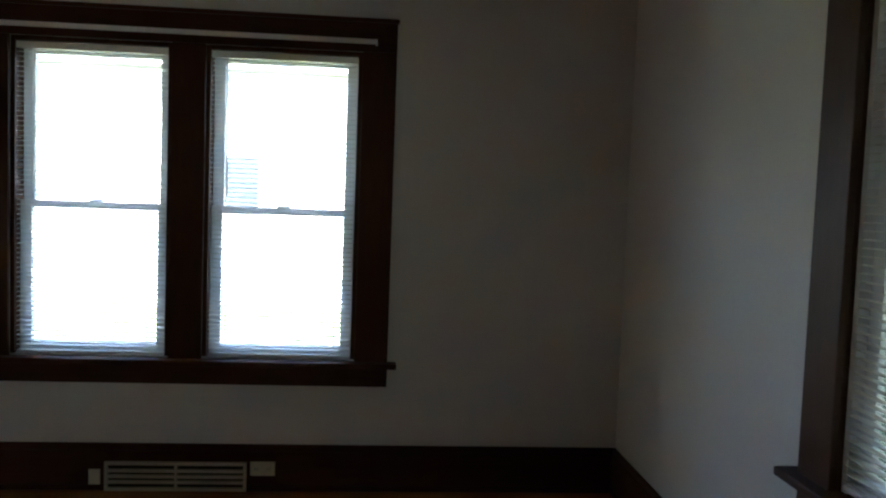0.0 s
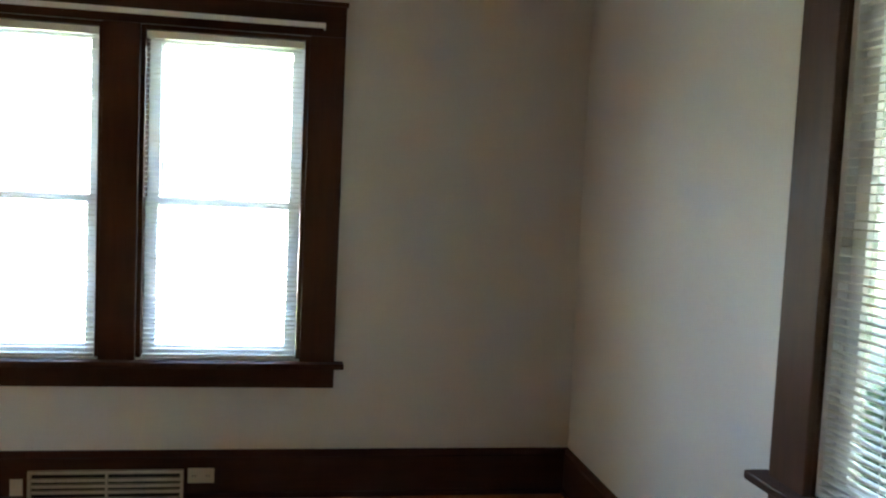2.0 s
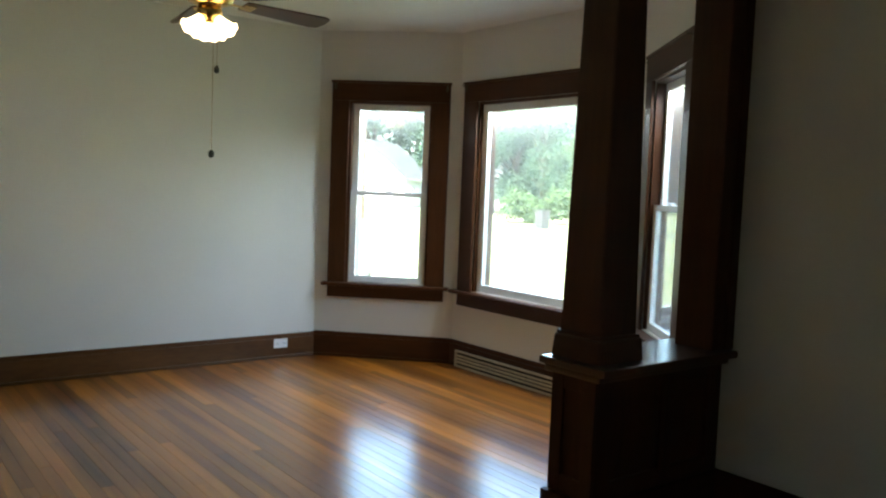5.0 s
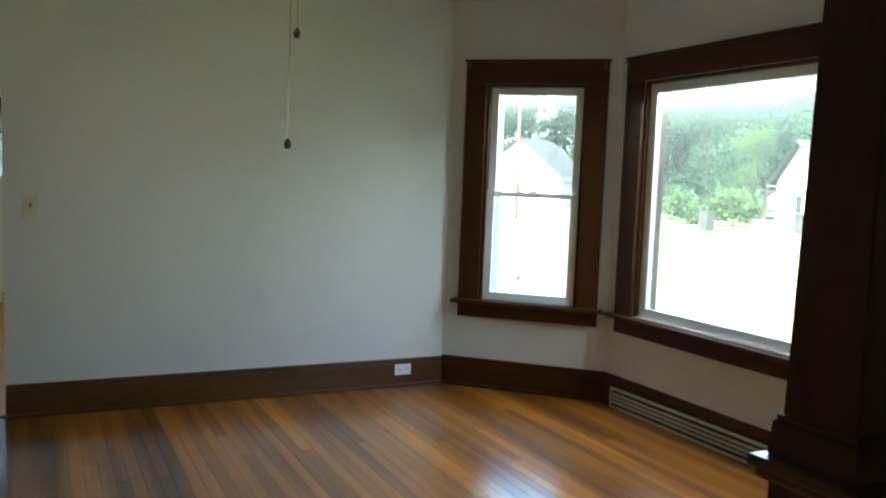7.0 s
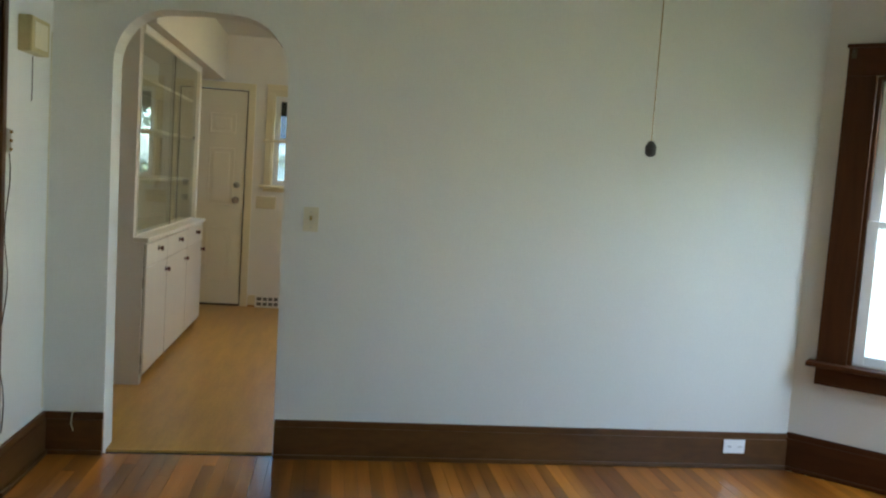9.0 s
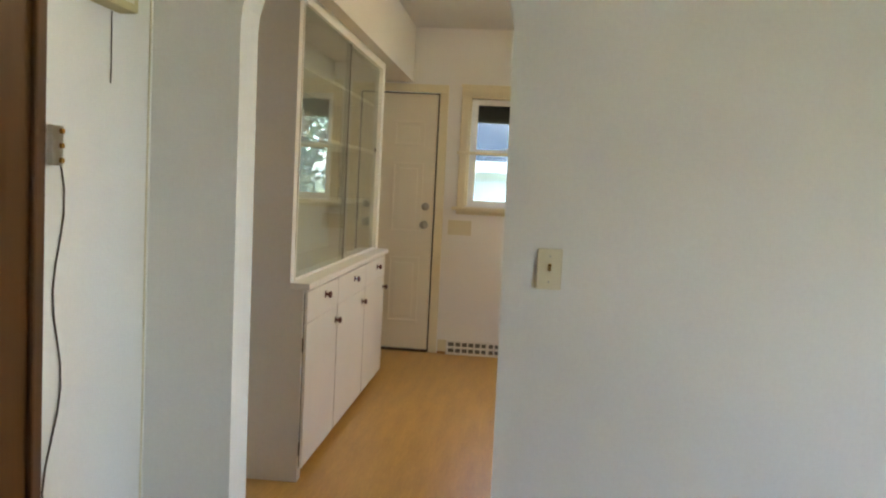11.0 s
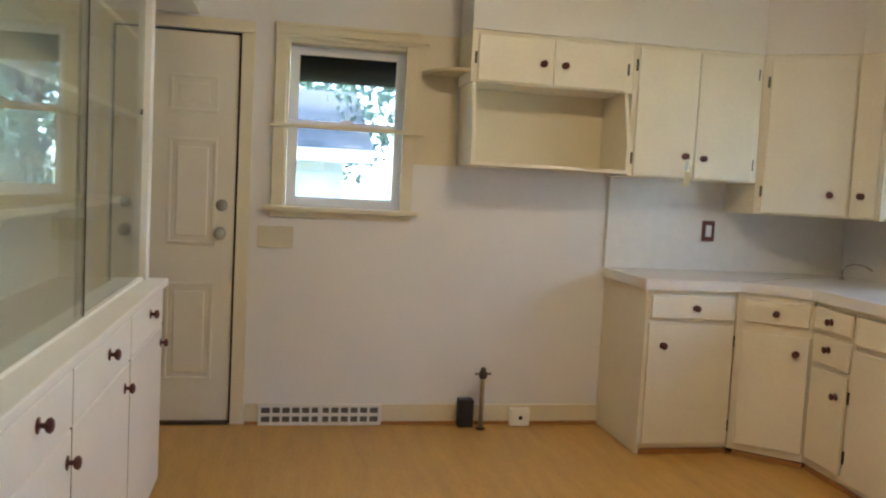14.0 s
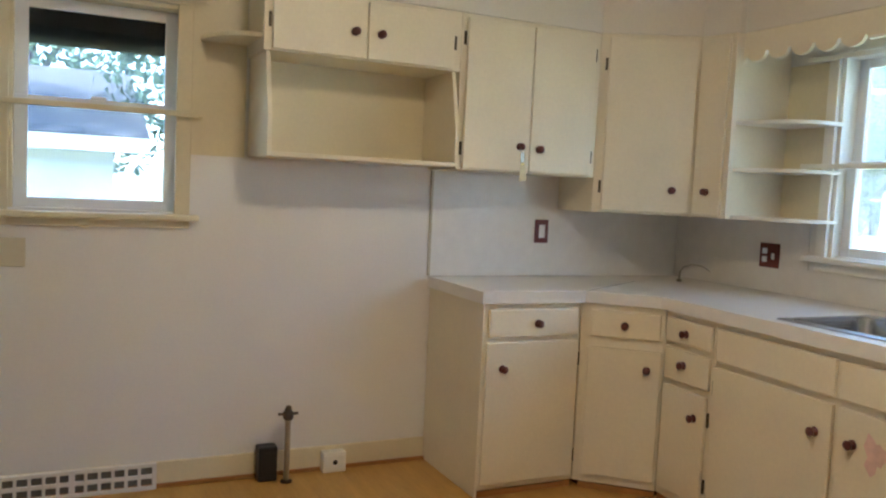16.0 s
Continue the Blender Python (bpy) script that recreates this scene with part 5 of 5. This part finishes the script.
def tree(x, y, h, spread, material, label, count=2600, low=0.3):
    t = thing("tree", pose(x, y, GZ), label, "tree", "garden trees")
    lean = rng.uniform(-0.4, 0.4, 2)
    top = (lean[0], lean[1], h * 0.62)
    part("trunk", tube([(0, 0, -0.1), (lean[0] * 0.3, lean[1] * 0.3, h * 0.22), top], [h * 0.03, h * 0.022, h * 0.010], 8), BARK, t)
    blobs = []
    for k in range(9):
        a = 2 * math.pi * k / 9 + rng.uniform(-0.3, 0.3)
        e = h * (low + (0.92 - low) * rng.rand())
        wide = spread * (1.0 - 0.55 * abs((e / h - 0.5) / 0.5)) * rng.uniform(0.45, 0.8)
        p = (lean[0] + wide * math.cos(a), lean[1] + wide * math.sin(a), e)
        part("limb", tube([(lean[0] * 0.5, lean[1] * 0.5, max(h * 0.2, e * 0.55)), ((p[0] + lean[0]) / 2, (p[1] + lean[1]) / 2, e * 0.85), p], [h * 0.012, h * 0.008, h * 0.003], 5), BARK, t)
        blobs.append((*p, spread * rng.uniform(0.28, 0.48)))
    blobs.append((lean[0], lean[1], h * 0.86, spread * 0.38))
    blobs.append((lean[0], lean[1], h * 0.6, spread * 0.5))
    leaves(count, blobs, spread * 0.034, "crown", material, t)
    return t


def conifer(x, y, h, r):
    t = thing("tree", pose(x, y, GZ), "tall dark green spruce tree", "tree", "garden trees")
    part("trunk", tube([(0, 0, -0.1), (0, 0, h)], [h * 0.025, 0.02], 8), BARK, t)
    blobs = []
    for k in range(26):
        f = (k + 0.5) / 26
        a = k * 2.4
        rad = r * (1 - f) * 0.75
        blobs.append((rad * math.cos(a), rad * math.sin(a), h * (0.12 + 0.86 * f), 0.15 + r * 0.42 * (1 - f)))
    leaves(2200, blobs, r * 0.14, "crown", CONIF, t)


def bush(x, y, h, w, material, label, count=1500):
    t = thing("bush", pose(x, y, GZ), label, "bush", "garden bushes")
    part("stems", tube([(0, 0, -0.05), (0.05, 0, h * 0.4), (0.0, 0.05, h * 0.7)], [0.04, 0.03, 0.01], 6), BARK, t)
    blobs = [(w * 0.4 * rng.uniform(-1, 1), w * 0.4 * rng.uniform(-1, 1), h * rng.uniform(0.3, 0.75), w * rng.uniform(0.25, 0.4)) for k in range(9)]
    leaves(count, blobs, w * 0.06, "foliage", material, t)


def house(x, y, yaw, w, d, h, roof, label, door=True):
    """A gabled, clapboarded house; w along its local x, gable ends at the sides."""
    t = thing("house", pose(x, y, GZ, 0, 0, yaw), label, "house", "neighbouring houses")
    part("wall", box(-w / 2, w / 2, -d / 2, d / 2, -0.1, h), SIDING, t)
    for k in range(int(h / 0.28)):
        part("clapboard", box(-w / 2 - 0.02, w / 2 + 0.02, -d / 2 - 0.02, -d / 2 + 0.001, 0.2 + k * 0.28, 0.2 + k * 0.28 + 0.05), SIDING, t)
    part("gable", prism([(-d / 2, h), (d / 2, h), (0, h + roof)], 'x', -w / 2, w / 2), SIDING, t)
    o = 0.4
    s = roof / (d / 2)
    for q in (-1, 1):
        out = [(0, h + roof + 0.12), (q * (d / 2 + o), h - o * s + 0.12), (q * (d / 2 + o), h - o * s), (0, h + roof)]
        part("roof", prism(out, 'x', -w / 2 - o, w / 2 + o), ROOF, t, "grey shingle roof slope")
        ye = q * (d / 2 + o + 0.012)
        part("fascia", box(-w / 2 - o, w / 2 + o, min(ye, ye - q * 0.011), max(ye, ye - q * 0.011), h - o * s - 0.08, h - o * s + 0.10), SIDING, t, "white fascia board")
    n = max(2, int(w / 3.6))
    for k in range(n):
        cxx = -w / 2 + w * (k + 0.5) / n
        wd = part("window", box(cxx - 0.5, cxx + 0.5, -d / 2 - 0.04, -d / 2 - 0.021, h * 0.36, h * 0.36 + 1.1), WHITE, t)
        part("pane", box(cxx - 0.42, cxx + 0.42, -d / 2 - 0.055, -d / 2 - 0.041, h * 0.36 + 0.08, h * 0.36 + 1.02), DARKGL, wd, "dark glass")
    for q in (-1, 1):
        wx = q * (w / 2 + 0.025)
        wd = part("window", box(min(wx, wx - q * 0.024), max(wx, wx - q * 0.024), -0.5, 0.5, h * 0.36, h * 0.36 + 1.1), WHITE, t)
        part("pane", box(min(wx, wx + q * 0.015), max(wx, wx + q * 0.015), -0.42, 0.42, h * 0.36 + 0.08, h * 0.36 + 1.02), DARKGL, wd, "dark glass")
    return t


# north and west, seen through the bay
def out_at(yaw, dist, x=-1.4, y=1.4):
    """A place that far out on a heading counted from north to west."""
    return x - dist * math.sin(radians(yaw)), y + dist * math.cos(radians(yaw))


house(*out_at(57, 88), 125, 9, 9, 3.2, 3.6, "small white clapboard house with a grey roof")
house(*out_at(35.0, 52), 62, 9, 7, 2.9, 2.2, "white clapboard garage with a grey roof")
house(*out_at(50.5, 100), 40, 10, 7, 3.0, 3.0, "small white clapboard house with a grey roof")
MAPLE = "broad dark green maple tree"
for k in range(17):
    tree(*out_at(72 - 2.9 * k, 106 + 5 * math.sin(k * 2.1)), 17 + 3 * math.sin(k * 1.7), 7.0, LEAF, MAPLE, 11000, 0.12)
for k in range(6):
    tree(*out_at(49 - 1.8 * k, 74 + 4 * math.sin(k * 3.0)), 11 + 2 * math.sin(k * 1.3), 4.6, LEAF, MAPLE, 7000, 0.1)
conifer(*out_at(51.5, 84), 11, 2.6)
conifer(*out_at(53.8, 92), 10, 2.4)
tree(*out_at(42.5, 60), 6.5, 2.3, LEAF2, "young pale green tree", 4000, 0.1)
bush(*out_at(46.5, 54), 2.3, 2.4, LEAF2, "rounded pale green shrub by the drive")
bush(*out_at(43.6, 54), 2.5, 2.6, LEAF2, "rounded pale green shrub by the drive")
bush(*out_at(35.2, 43), 1.5, 2.6, LEAF, "low dark green shrub by the garage")
BIN = mat("bin_plastic", (0.05, 0.045, 0.045), 0.5, bump=0)
for yaw, dist in ((45.2, 46), (39.3, 48)):
    b = thing("trash_bin", pose(*out_at(yaw, dist), GZ + 0.02), "dark wheeled trash bin beside the drive", "bin", "trash bins")
    part("tub", prism([(-0.27, 0.0), (0.27, 0.0), (0.33, 1.0), (-0.33, 1.0)], 'y', -0.3, 0.3, 0.02), BIN, b)
    part("lid", box(-0.36, 0.36, -0.34, 0.36, 1.0, 1.07, 0.02), BIN, b)
p = thing("utility_pole", pose(*out_at(58.2, 50), GZ), "grey wooden utility pole with wires", "utility pole")
part("pole", tube([(0, 0, -0.2), (0, 0, 8)], [0.15, 0.10], 8), BARK, p)
part("crossarm", box(-1.0, 1.0, -0.06, 0.06, 7.4, 7.55), BARK, p)
for dx in (-0.9, 0.9):
    part("wire", tube([(dx + 60 * k / 8, 24 * k / 8, 7.6 - 6.0 * (k / 8) * (1 - k / 8) * 0.4) for k in range(9)], 0.02, 4), WIRE, p)
rk = thing("boulder", pose(*out_at(58.7, 17.5), GZ), "low grey garden boulder on the lawn", "boulder")
bm = bmesh.new()
bmesh.ops.create_icosphere(bm, subdivisions=3, radius=0.4)
for v in bm.verts:
    v.co *= 1 + 0.25 * noise.noise(v.co * 2.5)
    v.co.z = max(-0.05, v.co.z * 0.6 + 0.1)
part("stone", bm, mat("boulder_stone", (0.22, 0.20, 0.18), 0.9, var=0.25, scale=5, bump=0.3), rk)
# next door, seen through the double window
house(-1.7, 19.0, 0, 12, 8, 4.6, 3.2, "tall white clapboard house next door")

# east: porch, hedge, street houses
setting("porch_floor", box(2.16, 4.9, -3.9, 3.0, -0.35, -0.10), PORCH, "painted board porch floor", "porch")
bm = bmesh.new()
for k in range(24):
    bx(bm, 2.16 + k * 0.112, 2.16 + k * 0.112 + 0.108, -3.9, 4.32, 2.33, 2.35)
bx(bm, 2.15, 4.9, -3.9, 4.32, 2.351, 2.45)
setting("porch_ceiling", bm, PORCHC, "tan board porch ceiling", "porch")
hd = thing("hedge", pose(5.74, 4.96, GZ), "clipped light green box hedge beside the porch", "hedge")
blobs = [(0.27 * i - 0.68, 0.27 * j - 0.68, 0.18 + 0.20 * k, 0.22 + 0.03 * math.sin(3 * i + 5 * j)) for i in range(6) for j in range(6) for k in range(3)]
leaves(16000, blobs, 0.035, "foliage", HEDGE, hd)
part("stems", tube([(-0.6, 0, 0.05), (0, 0, 0.3), (0.6, 0, 0.05)], 0.04, 6), BARK, hd)
house(40, 45, -40, 13, 8, 3.2, 3.0, "white clapboard house across the street")
house(55, 33, -55, 13, 8, 3.2, 3.0, "white clapboard house across the street")
house(28, 60, -26, 13, 8, 3.2, 3.0, "white clapboard house across the street")
for x, y, h, s in ((52, 60, 15, 7), (66, 50, 15, 7), (36, 72, 15, 7), (75, 34, 15, 7), (58, 41, 11, 5)):
    tree(x, y, h, s, LEAF, MAPLE, 4500, 0.2)
# Unseen trees added to shade the yard and dim the street window.
for x, y, h, s in ((9.4, -1.5, 13, 4.6), (16, 1.0, 16, 7.0), (24, 5.0, 16, 7.0), (17, -9, 16, 7.0)):
    tree(x, y, h, s, LEAF, "unseen tall tree added to shade the front yard", 9000, 0.42)
# Unseen tree row added to block the bright low sky to the south-east.
for k in range(9):
    a = radians(92 + 11 * k)
    tree(2 + 40 * math.sin(a), 40 * math.cos(a), 15 + 2 * math.sin(k * 1.9), 6.5, LEAF, MAPLE, 6000, 0.1)
# west: garage behind the kitchen
house(-20.4, -2.05, 90, 7.2, 6, 2.56, 1.0, "white clapboard garage with a dark roof")
tree(-18.6, 3.3, 7, 2.4, LEAF, MAPLE, 5000, 0.06)
# Out of view; added to cast shade on the garage roof.
tree(-15.6, -3.4, 10, 3.4, LEAF, MAPLE, 5000, 0.55)
tree(-36, 0, 11, 5, LEAF, MAPLE, 4500, 0.2)
tree(-40, 12, 12, 6, LEAF2, "pale green street tree", 4500, 0.2)


# ---- floor boards, last ----
def bay_span(y):
    """The floor's west and east ends at depth y."""
    if y <= 3.63:
        return (D1 + 0.001, E1 - 0.002)
    if y <= 3.71:
        return (D1 + 0.001, -2.10)
    f = (y - 3.71) / 0.77
    return (D1 + 0.72 * f + 0.004, -2.20 - 1.0 * f - 0.004)


def plank_faces(x0, x1, y0, y1, z0, z1, b=0.0007):
    v = [(x0, y0, z0), (x1, y0, z0), (x1, y1, z0), (x0, y1, z0), (x0, y0, z1 - b), (x1, y0, z1 - b), (x1, y1, z1 - b), (x0, y1, z1 - b),
         (x0 + b, y0 + b, z1), (x1 - b, y0 + b, z1), (x1 - b, y1 - b, z1), (x0 + b, y1 - b, z1)]
    f = [(0, 1, 5, 4), (1, 2, 6, 5), (2, 3, 7, 6), (3, 0, 4, 7), (4, 5, 9, 8), (5, 6, 10, 9), (6, 7, 11, 10), (7, 4, 8, 11), (8, 9, 10, 11)]
    return v, f


pr = random.Random(11)
STRIP = 0.0572
rest_v, rest_f, singles = [], [], 0
y = S1
while y < 4.47:
    a, b = bay_span(y + STRIP)
    if y < DS - 0.02:
        a = CX + 0.002
    x = a - pr.uniform(0, 2.4)
    while x < b:
        e = x + pr.choice((0.9, 1.5, 2.1, 2.7, 3.3, 3.9))
        q0, q1 = max(x, a), min(e, b)
        south = DS if (q0 + q1) / 2 < CX else S1
        if q1 - q0 > 0.03 and y >= south - 0.02:
            zt = pr.uniform(-0.0006, 0.0)
            v, f = plank_faces(q0 + 0.0005, q1 - 0.0005, y + 0.0003, y + STRIP - 0.0003, -0.0115, zt)
            if q1 < -1.6 and y > 0.7 and singles < 300:
                me = bpy.data.meshes.new("plank")
                me.from_pydata(v, [], f)
                me.materials.append(FLOORW)
                again("plank", me, FLOOR, Matrix.Identity(4))
                singles += 1
            else:
                n = len(rest_v)
                rest_v += v
                rest_f += [tuple(i + n for i in q) for q in f]
        x = e
    y += STRIP
me = bpy.data.meshes.new("planks")
me.from_pydata(rest_v, [], rest_f)
me.materials.append(FLOORI)
tagged(again("planks", me, FLOOR, Matrix.Identity(4)), "narrow honey and brown floor strips", "", "", "stuff")
